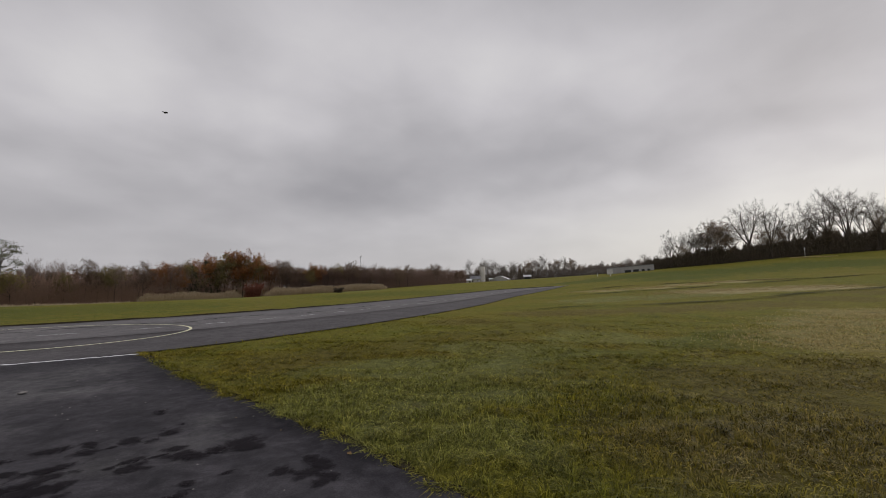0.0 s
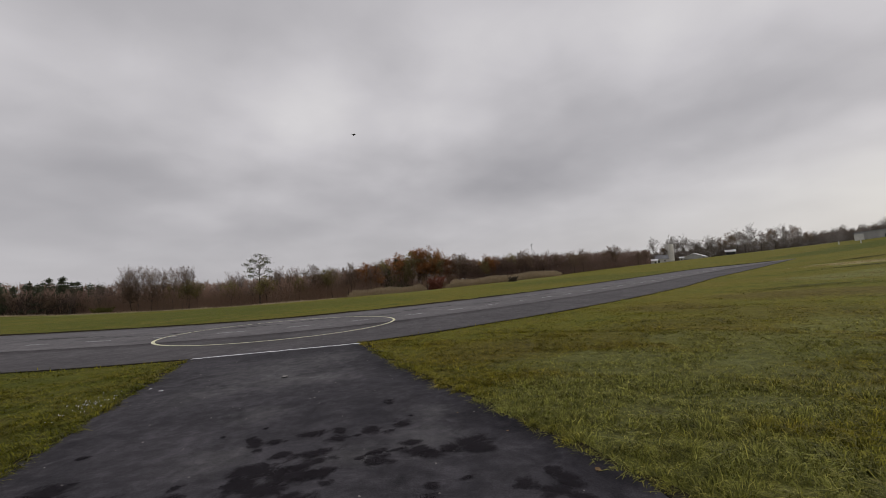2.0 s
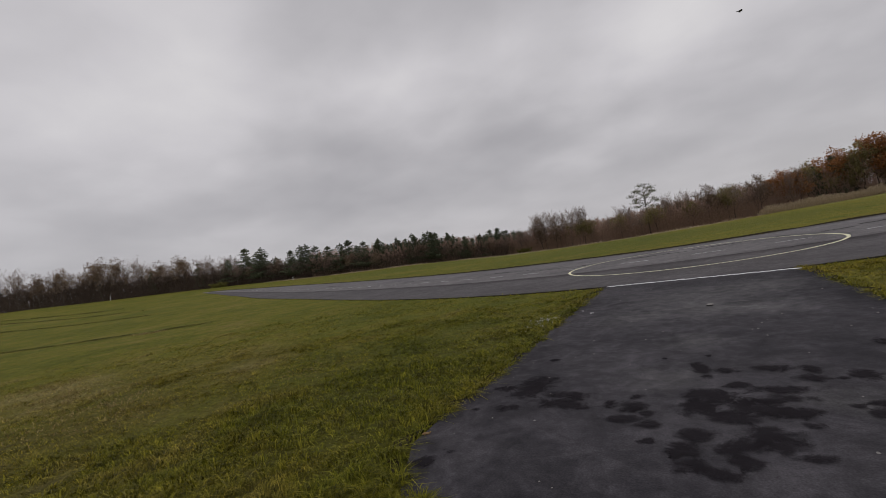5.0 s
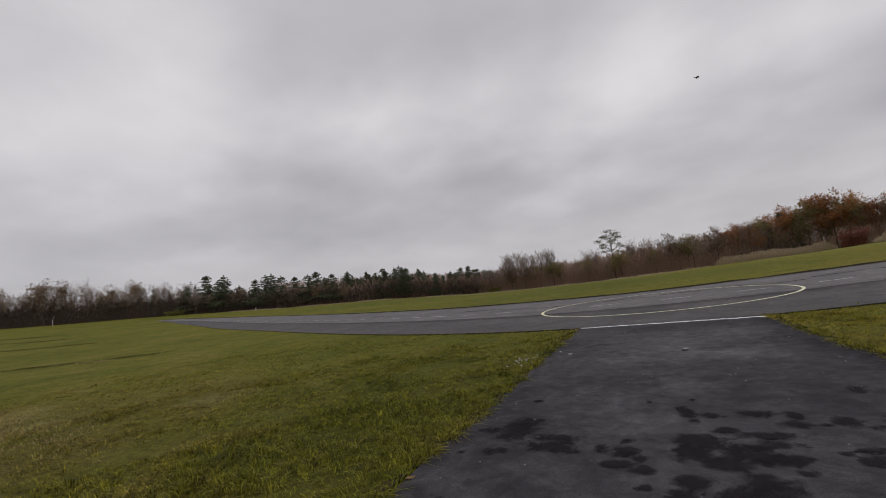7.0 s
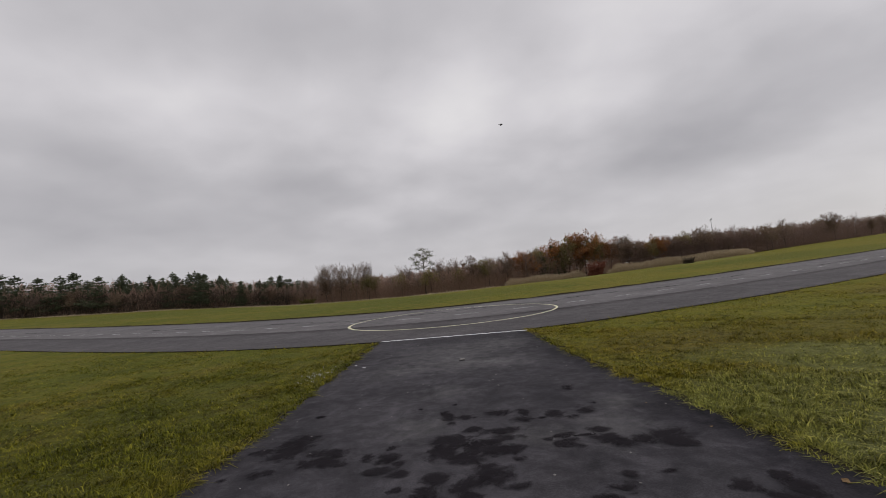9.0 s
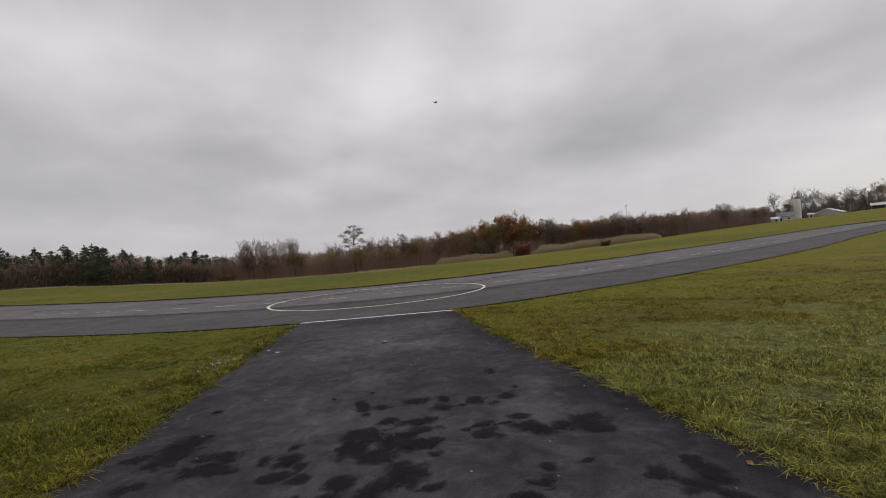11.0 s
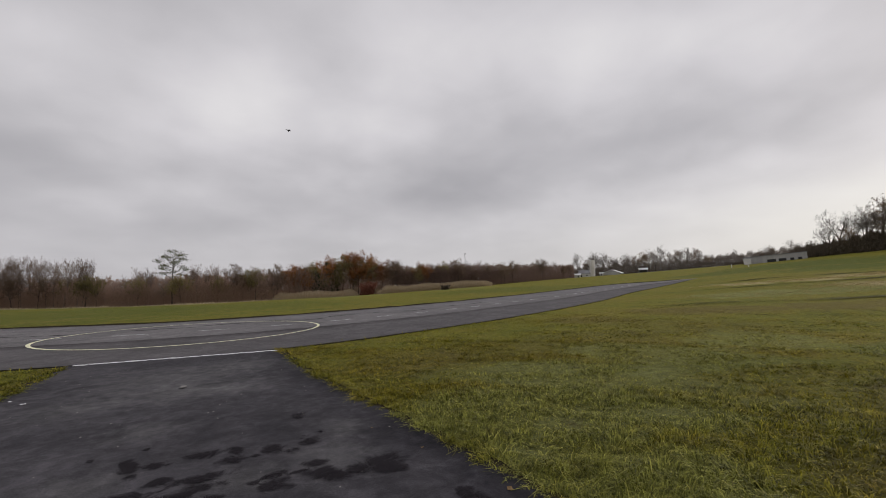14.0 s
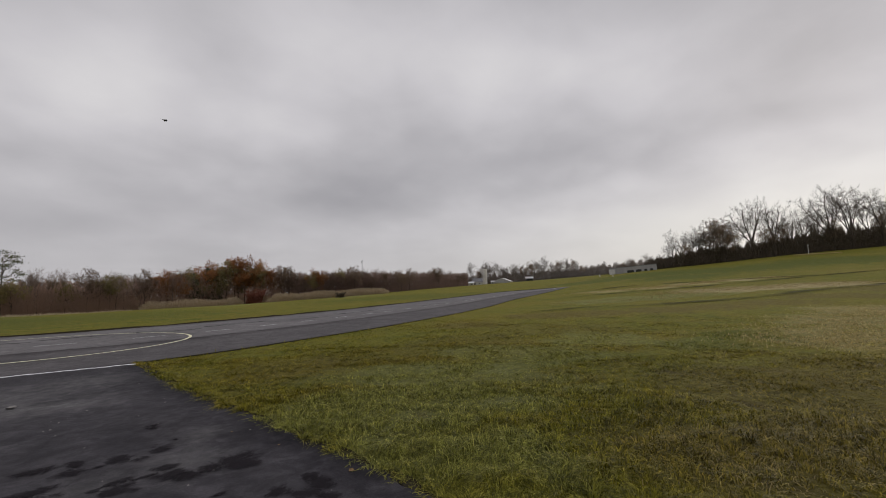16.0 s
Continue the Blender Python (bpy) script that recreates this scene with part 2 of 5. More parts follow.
def asphalt_material(name, dark, light, rough=0.85, dust=()):
    m, t, b = material(name, rough, 0.15)
    p = place(t)
    a = noise_at(t, p, 0.35, 4, 0.6, 0.4)
    s = noise_at(t, p, 2.6, 7, 0.72, 0.9)
    g = noise_at(t, p, 70.0, 2, 0.6)
    c = ramp(t, maths(t, "ADD", maths(t, "MULTIPLY", a, 0.5), maths(t, "MULTIPLY", s, 0.5)), ((0.40, dark), (0.50, tuple((x + y) / 2 for x, y in zip(dark, light))), (0.60, light)))
    for x, y, r in dust:  # dusty, worn places
        d = t.nodes.new("ShaderNodeVectorMath")
        d.operation = "DISTANCE"
        t.links.new(p, d.inputs[0])
        d.inputs[1].default_value = (x, y, 0.03)
        w = maths(t, "ADD", maths(t, "DIVIDE", d.outputs["Value"], r), maths(t, "MULTIPLY", maths(t, "SUBTRACT", noise_at(t, p, 3.5, 5, 0.7), 0.5), 2.4))
        c = mixed(t, maths(t, "MULTIPLY", maths(t, "SUBTRACT", 1.0, w, clamp=True), 0.4), c, (0.14, 0.135, 0.135))
    c = mixed(t, 0.6, c, ramp(t, g, ((0.3, grey(0.6)), (0.7, grey(1.4)))), "MULTIPLY")
    patch = noise_at(t, p, 1.7, 7, 0.68, 1.2)
    c = mixed(t, 0.6, c, ramp(t, patch, ((0.36, grey(0.62)), (0.64, grey(1.38)))), "MULTIPLY")
    blot = noise_at(t, p, 9.0, 4, 0.65, 0.4)
    c = mixed(t, 0.45, c, ramp(t, blot, ((0.36, grey(0.65)), (0.64, grey(1.35)))), "MULTIPLY")
    t.links.new(c, b.inputs["Base Color"])
    t.links.new(ramp(t, s, ((0.3, grey(rough - 0.15)), (0.7, grey(rough + 0.1)))), b.inputs["Roughness"])
    bump(t, b, g, 0.5, 0.006)
    return m


def worn_paint(name, colour, under, wear):
    m, t, b = material(name, 0.75, 0.3)
    p = place(t)
    w = ramp(t, noise_at(t, p, 9.0, 5, 0.7), ((wear - 0.08, grey(0.0)), (wear + 0.08, grey(1.0))))
    t.links.new(mixed(t, w, under, colour), b.inputs["Base Color"])
    return m


def plain(name, a, b_, scale, rough=0.85, spec=0.25, stretch=(1, 1, 1), bumpy=0.0):
    """A surface whose colour wanders between two tones at two scales."""
    m, t, b = material(name, rough, spec)
    p = scaled(t, place(t), stretch)
    v = maths(t, "ADD", maths(t, "MULTIPLY", noise_at(t, p, scale, 4, 0.6), 0.6), maths(t, "MULTIPLY", noise_at(t, p, scale * 6, 3, 0.6), 0.4))
    t.links.new(ramp(t, v, ((0.34, a), (0.66, b_))), b.inputs["Base Color"])
    if bumpy:
        bump(t, b, noise_at(t, p, scale * 4, 4, 0.6), bumpy, 0.02)
    return m


def foliage(name, stops, rough=0.8, through_light=0.45):
    """Leaves or twigs: each clump takes a tone of its own, and each tree leans one way."""
    m, t, b = material(name, rough, 0.15)
    r = t.nodes.new("ShaderNodeNewGeometry").outputs["Random Per Island"]
    o = t.nodes.new("ShaderNodeObjectInfo").outputs["Random"]
    v = maths(t, "ADD", maths(t, "MULTIPLY", r, 0.55), maths(t, "MULTIPLY", o, 0.45))
    c = ramp(t, v, stops)
    t.links.new(c, b.inputs["Base Color"])
    thin(t, b, c, through_light)
    return m


def wet_material():
    """A damp stain that fades out at a ragged rim."""
    m, t, b = material("wet_stain", 0.95, 0.06)
    p = place(t)
    w = t.nodes.new("ShaderNodeAttribute")
    w.attribute_name = "wet"
    g = noise_at(t, p, 70.0, 2, 0.6)
    t.links.new(ramp(t, g, ((0.3, (0.012, 0.010, 0.012)), (0.7, (0.028, 0.024, 0.028)))), b.inputs["Base Color"])
    f = maths(t, "ADD", w.outputs["Fac"], maths(t, "MULTIPLY", maths(t, "SUBTRACT", noise_at(t, p, 5.0, 6, 0.72, 0.5), 0.5), 3.0))
    mx, clear_ = t.nodes.new("ShaderNodeMixShader"), t.nodes.new("ShaderNodeBsdfTransparent")
    t.links.new(ramp(t, f, ((0.22, grey(0.0)), (0.72, grey(0.76)))), mx.inputs[0])
    t.links.new(clear_.outputs[0], mx.inputs[1])
    t.links.new(b.outputs[0], mx.inputs[2])
    t.links.new(mx.outputs[0], t.nodes["Material Output"].inputs["Surface"])
    return m


TURF = turf_material()
BLADE = blade_material("grass_blades", (1.0, 1.0, 1.0))
ASPHALT = asphalt_material("dark_asphalt", (0.024, 0.0222, 0.0265), (0.072, 0.067, 0.074), 0.9, ((0.2, 9.6, 1.7), (1.4, 10.4, 1.0), (-0.9, 8.2, 0.8), (0.3, 8.4, 0.9), (1.1, 8.2, 0.7), (0.0, 6.4, 0.5), (1.6, 4.4, 0.6), (2.0, 5.2, 0.4), (-0.4, 5.0, 0.5), (0.8, 4.4, 0.4)))
RUNWAY = asphalt_material("weathered_asphalt", (0.106, 0.099, 0.101), (0.172, 0.162, 0.163), 0.8)
SHOULDER = asphalt_material("newer_asphalt", (0.068, 0.0625, 0.065), (0.108, 0.099, 0.1025))
STAIN = wet_material()
WHITE_PAINT = worn_paint("white_line_paint", (0.72, 0.72, 0.72), (0.09, 0.09, 0.095), 0.40)
FADED_PAINT = worn_paint("faded_white_paint", (0.62, 0.62, 0.62), (0.14, 0.14, 0.142), 0.42)
YELLOW_PAINT = worn_paint("yellow_line_paint", (0.80, 0.78, 0.54), (0.28, 0.25, 0.19), 0.35)
BARK = plain("grey_bark", (0.065, 0.054, 0.044), (0.15, 0.13, 0.11), 2.0, 0.95, 0.1, (1, 1, 0.3))
PALE_BARK = plain("pale_bark", (0.12, 0.11, 0.095), (0.22, 0.20, 0.18), 2.0, 0.95, 0.1, (1, 1, 0.3))
FAR_TWIG = foliage("far_twigs", ((0.1, (0.120, 0.104, 0.090)), (0.9, (0.27, 0.235, 0.205))))
TWIG = foliage("bare_twigs", ((0.1, (0.133, 0.101, 0.083)), (0.5, (0.226, 0.167, 0.136)), (0.9, (0.345, 0.278, 0.233))))
DARK_TWIG = foliage("dark_twigs", ((0.1, (0.055, 0.046, 0.037)), (0.9, (0.135, 0.110, 0.088))), 0.9, 0.1)
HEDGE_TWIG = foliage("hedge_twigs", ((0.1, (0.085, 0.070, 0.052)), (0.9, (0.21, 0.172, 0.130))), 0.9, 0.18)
NEEDLE = foliage("pine_needles", ((0.1, (0.072, 0.086, 0.054)), (0.5, (0.110, 0.125, 0.078)), (0.9, (0.16, 0.178, 0.108))))
ROUGH_BLADE = foliage("furrow_grass", ((0.1, (0.125, 0.128, 0.034)), (0.9, (0.185, 0.176, 0.056))))
HAY = foliage("cut_hay", ((0.1, (0.19, 0.145, 0.058)), (0.5, (0.36, 0.285, 0.12)), (0.9, (0.56, 0.46, 0.21))))
RUST = foliage("rust_leaves", ((0.1, (0.20, 0.090, 0.042)), (0.5, (0.34, 0.152, 0.060)), (0.9, (0.46, 0.235, 0.092))))
OLIVE = foliage("olive_leaves", ((0.1, (0.14, 0.125, 0.058)), (0.5, (0.25, 0.21, 0.092)), (0.9, (0.36, 0.30, 0.13))))
DARK_LEAF = foliage("dark_leaves", ((0.1, (0.075, 0.080, 0.045)), (0.9, (0.17, 0.17, 0.09))))
MOSS = foliage("yellow_green_leaves", ((0.1, (0.13, 0.125, 0.035)), (0.9, (0.24, 0.22, 0.07))))
BROWN = foliage("brown_leaves", ((0.1, (0.125, 0.088, 0.062)), (0.5, (0.20, 0.142, 0.098)), (0.9, (0.31, 0.235, 0.165))))
CRIMSON = foliage("crimson_leaves", ((0.1, (0.16, 0.066, 0.050)), (0.5, (0.24, 0.098, 0.069)), (0.9, (0.32, 0.150, 0.100))))
FAR_BRUSH = foliage("grey_brown_brush", ((0.1, (0.165, 0.138, 0.118)), (0.9, (0.225, 0.190, 0.163))), 0.8, 0.62)
PURPLE_BRUSH = foliage("purple_brown_brush", ((0.1, (0.215, 0.147, 0.120)), (0.9, (0.27, 0.190, 0.157))), 0.8, 0.6)
BRUSH = foliage("brown_brush", ((0.1, (0.330, 0.225, 0.172)), (0.5, (0.365, 0.252, 0.193)), (0.9, (0.405, 0.285, 0.222))), 0.8, 0.62)
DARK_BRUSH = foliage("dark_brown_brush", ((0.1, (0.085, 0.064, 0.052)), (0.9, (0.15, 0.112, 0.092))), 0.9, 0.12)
REED = foliage("dry_reeds", ((0.1, (0.29, 0.228, 0.146)), (0.5, (0.43, 0.345, 0.228)), (0.9, (0.58, 0.48, 0.34))))
CONCRETE = plain("stained_concrete", (0.52, 0.50, 0.47), (0.74, 0.72, 0.69), 0.5, 0.9, 0.2, (1, 1, 0.4), 0.3)
WHITE_SIDING = plain("white_siding", (0.48, 0.47, 0.45), (0.66, 0.65, 0.63), 0.4, 0.7, 0.3)
GREY_ROOF = plain("grey_roof", (0.16, 0.16, 0.17), (0.26, 0.26, 0.27), 0.5, 0.8, 0.3)
PALE_ROOF = plain("pale_roof", (0.66, 0.66, 0.68), (0.82, 0.82, 0.84), 0.4, 0.6, 0.3)
DARK_GAP = plain("dark_doorway", (0.02, 0.02, 0.022), (0.04, 0.04, 0.042), 1.0, 0.6, 0.3)
STEEL = plain("galvanised_steel", (0.22, 0.22, 0.23), (0.34, 0.34, 0.35), 2.0, 0.5, 0.5)
WHITE_METAL = plain("white_painted_metal", (0.55, 0.55, 0.55), (0.72, 0.72, 0.72), 2.0, 0.5, 0.4)


# ---- building helpers ----
def part(name, data, mat, parent=None, label=""):
    """Links a bmesh or a mesh as one mesh object."""
    if isinstance(data, bmesh.types.BMesh):
        me = bpy.data.meshes.new(name)
        data.to_mesh(me)
        data.free()
    else:
        me = data
    if not me.materials:
        me.materials.append(mat)
    ob = new(name, me)
    if parent is not None:
        ob.parent = parent
    return tagged(ob, label)


def mesh_of(name, verts, faces, smooth=False):
    """A mesh from numpy arrays: verts (n, 3), faces (m, k) with k corners each."""
    me = bpy.data.meshes.new(name)
    verts, faces = np.asarray(verts, np.float32), np.asarray(faces, np.int32)
    m, k = faces.shape
    me.vertices.add(len(verts))
    me.vertices.foreach_set("co", verts.ravel())
    me.loops.add(m * k)
    me.loops.foreach_set("vertex_index", faces.ravel())
    me.polygons.add(m)
    me.polygons.foreach_set("loop_start", np.arange(m, dtype=np.int32) * k)
    if smooth:
        me.polygons.foreach_set("use_smooth", np.ones(m, bool))
    me.update(calc_edges=True)
    me.validate()
    return me


def lerp_line(points, n):
    """n points at even steps along a polyline, smoothed."""
    p = np.array(points, float)
    d = np.r_[0, np.cumsum(np.linalg.norm(np.diff(p, axis=0), axis=1))]
    s = np.linspace(0, d[-1], n)
    q = np.c_[np.interp(s, d, p[:, 0]), np.interp(s, d, p[:, 1])]
    for _ in range(6):
        q[1:-1] = (q[:-2] + 2 * q[1:-1] + q[2:]) / 4
    return q


def ribbon(name, a, b, across, lift):
    """A sheet between two lines of points, laid on the ground and lifted, with a skirt round it."""
    w = np.linspace(0, 1, across + 1)
    g = a[:, None, :] * (1 - w)[None, :, None] + b[:, None, :] * w[None, :, None]
    n, k = g.shape[:2]
    z = height(g[..., 0], g[..., 1]) + lift
    top = np.concatenate([g, z[..., None]], -1).reshape(-1, 3)
    idx = np.arange(n * k).reshape(n, k)
    faces = np.stack([idx[:-1, :-1], idx[1:, :-1], idx[1:, 1:], idx[:-1, 1:]], -1).reshape(-1, 4)
    rim = np.r_[idx[:, 0], idx[-1, 1:], idx[::-1, -1][1:], idx[0, ::-1][1:-1]]
    low = top[rim] - (0, 0, lift + 0.12)
    nxt = np.roll(np.arange(len(rim)), -1)
    skirt = np.stack([rim, rim[nxt], len(top) + nxt, len(top) + np.arange(len(rim))], -1)
    return mesh_of(name, np.r_[top, low], np.r_[faces, skirt])


def box(bm, x0, x1, y0, y1, z0, z1):
    m = Matrix.Translation(((x0 + x1) / 2, (y0 + y1) / 2, (z0 + z1) / 2)) @ Matrix.Diagonal((x1 - x0, y1 - y0, z1 - z0, 1))
    return bmesh.ops.create_cube(bm, size=1, matrix=m)


def tube(bm, a, b, r0, r1, n=8):
    a, b = Vector(a), Vector(b)
    m = Matrix.Translation((a + b) / 2) @ (b - a).to_track_quat("Z", "Y").to_matrix().to_4x4()
    return bmesh.ops.create_cone(bm, cap_ends=True, segments=n, radius1=r0, radius2=r1, depth=(b - a).length, matrix=m)


# ---- ground ----
def spaced():
    out, s, x = [0.0], 0.8, 0.0
    while x < 2600:
        x += s
        out.append(x)
        s = 0.8 if x < 24 else min(s * (1.045 if x < 140 else 1.12), 160)
    return np.array(out)


def ground():
    h = spaced()
    xs = np.r_[-h[::-1], h[1:]]
    ys = xs + 10
    gx, gy = np.meshgrid(xs, ys, indexing="ij")
    gz = height(gx, gy)
    rng = np.random.default_rng(3)
    rough = rng.normal(0, 1, gz.shape) * np.where(np.hypot(gx, gy) < 40, 0.012, 0.0)
    v = np.stack([gx, gy, gz - 0.012 + rough * 0.6], -1).reshape(-1, 3)
    n, k = gx.shape
    i = np.arange(n * k).reshape(n, k)
    f = np.stack([i[:-1, :-1], i[1:, :-1], i[1:, 1:], i[:-1, 1:]], -1).reshape(-1, 4)
    ob = part("ground", mesh_of("ground", v, f, True), TURF)
    return tagged(ob, "mown green and olive autumn turf with straw patches", "grass", kind="structure")


ground()

NEAR_EDGE = [(-110, 69.8), (-92, 61.5), (-75, 52.6), (-62, 45.8), (-47.5, 37.4), (-31.7, 29.2), (-20.9, 22.8), (-14, 18.6), (-9.6, 16.1), (-6.5, 14.5), (-4.1, 13.5), (-1.8, 12.9), (2.5, 12.15),
             (4.4, 12.7), (6.5, 13.4), (9.3, 14.2), (12.4, 15.3), (17.5, 17.3), (26.3, 21), (37, 26.4), (46, 29.6), (65, 35.8)]
FAR_EDGE = [(-111, 71), (-102, 71.4), (-92, 68.6), (-84, 67), (-67, 62.2), (-48, 52.8), (-32, 43.4), (-21.5, 37), (-14.3, 33), (-8, 29.6), (-5.3, 28.3), (-2.3, 26.8), (0.6, 26.1), (3.8, 26.5), (7.6, 27.4), (11.4, 28.6),
            (15, 29.8), (21.7, 32.3), (30, 35.2), (44, 41), (56, 45), (61, 45), (65, 40), (67.5, 36.4)]
RN = 160
RW_NEAR, RW_FAR = lerp_line(NEAR_EDGE, RN), lerp_line(FAR_EDGE, RN)


def across_runway(w):
    return RW_NEAR * (1 - w) + RW_FAR * w


PATH_LEFT = ((-1.7, -9), (-1.70, 1.4), (-1.80, 2.5), (-2.50, 3.06), (-2.56, 3.4), (-2.48, 4.1), (-2.34, 5.0), (-2.26, 6.1), (-2.2, 7.8), (-2.1, 9.4), (-2.0, 10.8), (-1.86, 13.0))
PATH_RIGHT = ((2.75, -9), (2.75, 1.5), (2.8, 2.6), (2.79, 3.4), (2.73, 4.5), (2.62, 6.0), (2.46, 8.0), (2.45, 10.2), (2.45, 12.35))


def pave():
    rim = tagged(part("runway", ribbon("runway", across_runway(0.36), RW_FAR, 8, 0.022), RUNWAY),
                 "long weathered grey asphalt runway between mown grass", "runway", kind="structure")
    tagged(part("runway_shoulder", ribbon("runway_shoulder", RW_NEAR, across_runway(0.36), 5, 0.018), SHOULDER),
           "darker newer asphalt strip along the runway edge", "runway", kind="structure")
    left, right = np.array(PATH_LEFT), np.array(PATH_RIGHT)
    rng = np.random.default_rng(5)
    a, b = lerp_line(left, 70), lerp_line(right, 70)
    a[:, 0] += rng.normal(0, 0.025, 70)
    b[:, 0] += rng.normal(0, 0.025, 70)
    path = tagged(part("path", ribbon("path", a, b, 8, 0.03), ASPHALT), "dark asphalt path with wet stains", "path", kind="structure")
    return rim, path


runway, path = pave()


def stripe(name, pts, wide, lift, mat, parent, seed=0, rag=0.1):
    """A painted line along points, with ragged edges."""
    p = np.array(pts, float)
    rng = np.random.default_rng(seed)
    d = np.gradient(p, axis=0)
    n = np.c_[-d[:, 1], d[:, 0]] / np.linalg.norm(d, axis=1)[:, None]
    w = wide / 2 * (1 + rng.normal(0, rag, (len(p), 2)))
    a, b = p + n * w[:, :1], p - n * w[:, 1:]
    z = lambda q: np.c_[q, height(q[:, 0], q[:, 1]) + lift]
    k = len(p)
    i = np.arange(k - 1)
    return part(name, mesh_of(name, np.r_[z(a), z(b)], np.stack([i, i + k, i + k + 1, i + 1], -1)), mat, parent)


def markings():
    s = np.linspace(0, 1, 60)[:, None]
    line = np.array((-1.79, 12.84)) * (1 - s) + np.array((2.42, 12.13)) * s
    line[:, 1] += np.random.default_rng(2).normal(0, 0.02, 60)
    tagged(stripe("threshold_line", line, 0.14, 0.036, WHITE_PAINT, path, 1, 0.2), "white painted line across the path mouth")
    a = np.linspace(0, 2 * math.pi, 121)
    e, tilt = np.c_[4.68 * np.cos(a), 4.43 * np.sin(a)], radians(-2)
    ring = np.c_[e[:, 0] * math.cos(tilt) - e[:, 1] * math.sin(tilt) + 0.6, e[:, 0] * math.sin(tilt) + e[:, 1] * math.cos(tilt) + 19.7]
    tagged(stripe("landing_circle", ring, 0.11, 0.032, YELLOW_PAINT, runway, 3), "worn yellow painted circle")
    mid = across_runway(0.515)
    d = np.r_[0, np.cumsum(np.linalg.norm(np.diff(mid, axis=0), axis=1))]
    at = float(np.interp(0.7, mid[:, 0], d)) % 2.75
    while at < d[-1] - 3:
        q = np.linspace(at, at + 1.15, 9)
        stripe("centre_dash", np.c_[np.interp(q, d, mid[:, 0]), np.interp(q, d, mid[:, 1])], 0.10, 0.03, FADED_PAINT, runway, int(at * 10), 0.2)
        at += 2.75


markings()


def stain(x, y, rx, ry, seed):
    rng = np.random.default_rng(seed)
    n = 26
    a = np.linspace(0, 2 * math.pi, n, endpoint=False)
    r = 1.55 * (1 + sum(rng.normal(0, 0.16 / k) * np.cos(k * a + rng.uniform(0, 6.3)) for k in range(2, 7)))
    p = np.c_[x + rx * r * np.cos(a), y + ry * r * np.sin(a)]
    p = np.r_[p, (p + (x, y)) / 2, [(x, y)]]
    v = np.c_[p, height(p[:, 0], p[:, 1]) + 0.034 + 0.0006 * (seed % 9)]
    i, k = np.arange(n), (np.arange(n) + 1) % n
    f = np.r_[np.stack([i, k, k + n], -1), np.stack([i, k + n, i + n], -1), np.stack([i + n, k + n, np.full(n, 2 * n)], -1)]
    me = mesh_of("stain", v, f)
    me.attributes.new("wet", "FLOAT", "POINT").data.foreach_set("value", np.r_[np.zeros(n), np.full(n, 0.6), 1.0].astype(np.float32))
    part("stain", me, STAIN, path)


CRACK = plain("open_crack", (0.012, 0.011, 0.012), (0.03, 0.028, 0.03), 8.0, 0.95, 0.1)
# soil tone taken down to carry the shade along the turf's broken edges
SHADED_SOIL = plain("shaded_soil", (0.018, 0.015, 0.010), (0.045, 0.036, 0.022), 3.0, 0.95, 0.1)


def cracks():
    """Ragged open cracks along the old runway surface, and the cut edge of the turf beyond it, its shade painted in."""
    rng = np.random.default_rng(61)
    for w, i0, i1 in ((0.66, 80, 84), (0.70, 90, 93), (0.62, 94, 97), (0.67, 98, 100), (0.71, 100, 103), (0.66, 104, 105), (0.73, 105, 108), (0.64, 110, 112), (0.70, 113, 117), (0.60, 122, 126), (0.68, 60, 66)):
        line = across_runway(w)[i0:i1 + 1]
        q = lerp_line(line, 5 * (i1 - i0))
        q = q + np.c_[np.zeros(len(q)), np.cumsum(rng.normal(0, 0.035, len(q)))]
        stripe("crack", q, 0.17, 0.028, CRACK, runway, i0, 0.7)
    # raised soil lip; its dark colour includes the shadow line under the grass
    lip = RW_FAR[2:-2]
    n = len(lip)
    rows = np.concatenate([lip, lip + (0, 0.08), lip + (0, 0.6)])
    z = height(rows[:, 0], rows[:, 1]) + np.repeat((0.02, 0.09, 0.015), n) + np.tile(rng.normal(0, 0.012, n), 3) * np.repeat((0, 1, 0), n)
    i = np.arange(n - 1)
    f = np.concatenate([np.stack([i, i + 1, i + n + 1, i + n], -1), np.stack([i + n, i + n + 1, i + 2 * n + 1, i + 2 * n], -1)])
    tagged(part("turf_edge", mesh_of("turf_edge", np.c_[rows, z], f), SHADED_SOIL), "cut turf edge along the runway, its soil face coloured dark as shaded", "turf edge", kind="structure")


cracks()


def path_verges():
    """Strips of soil where the turf breaks off beside the path, with the overhanging grass's shade painted in."""
    rng = np.random.default_rng(63)
    for rows, out in ((PATH_LEFT, -1), (PATH_RIGHT, 1)):
        p = lerp_line(rows[1:], 110)
        w = 0.07 + 0.05 * rng.random(110) + 0.03 * np.sin(np.arange(110) * 0.7)
        a, b = p - (0.03 * out, 0), p + np.c_[w * out, np.zeros(110)]
        tagged(part("soil_edge", ribbon("soil_edge", a, b, 1, 0.026), SHADED_SOIL), "soil strip between turf and asphalt path, coloured dark for the grass's shade", "soil", kind="structure")


path_verges()


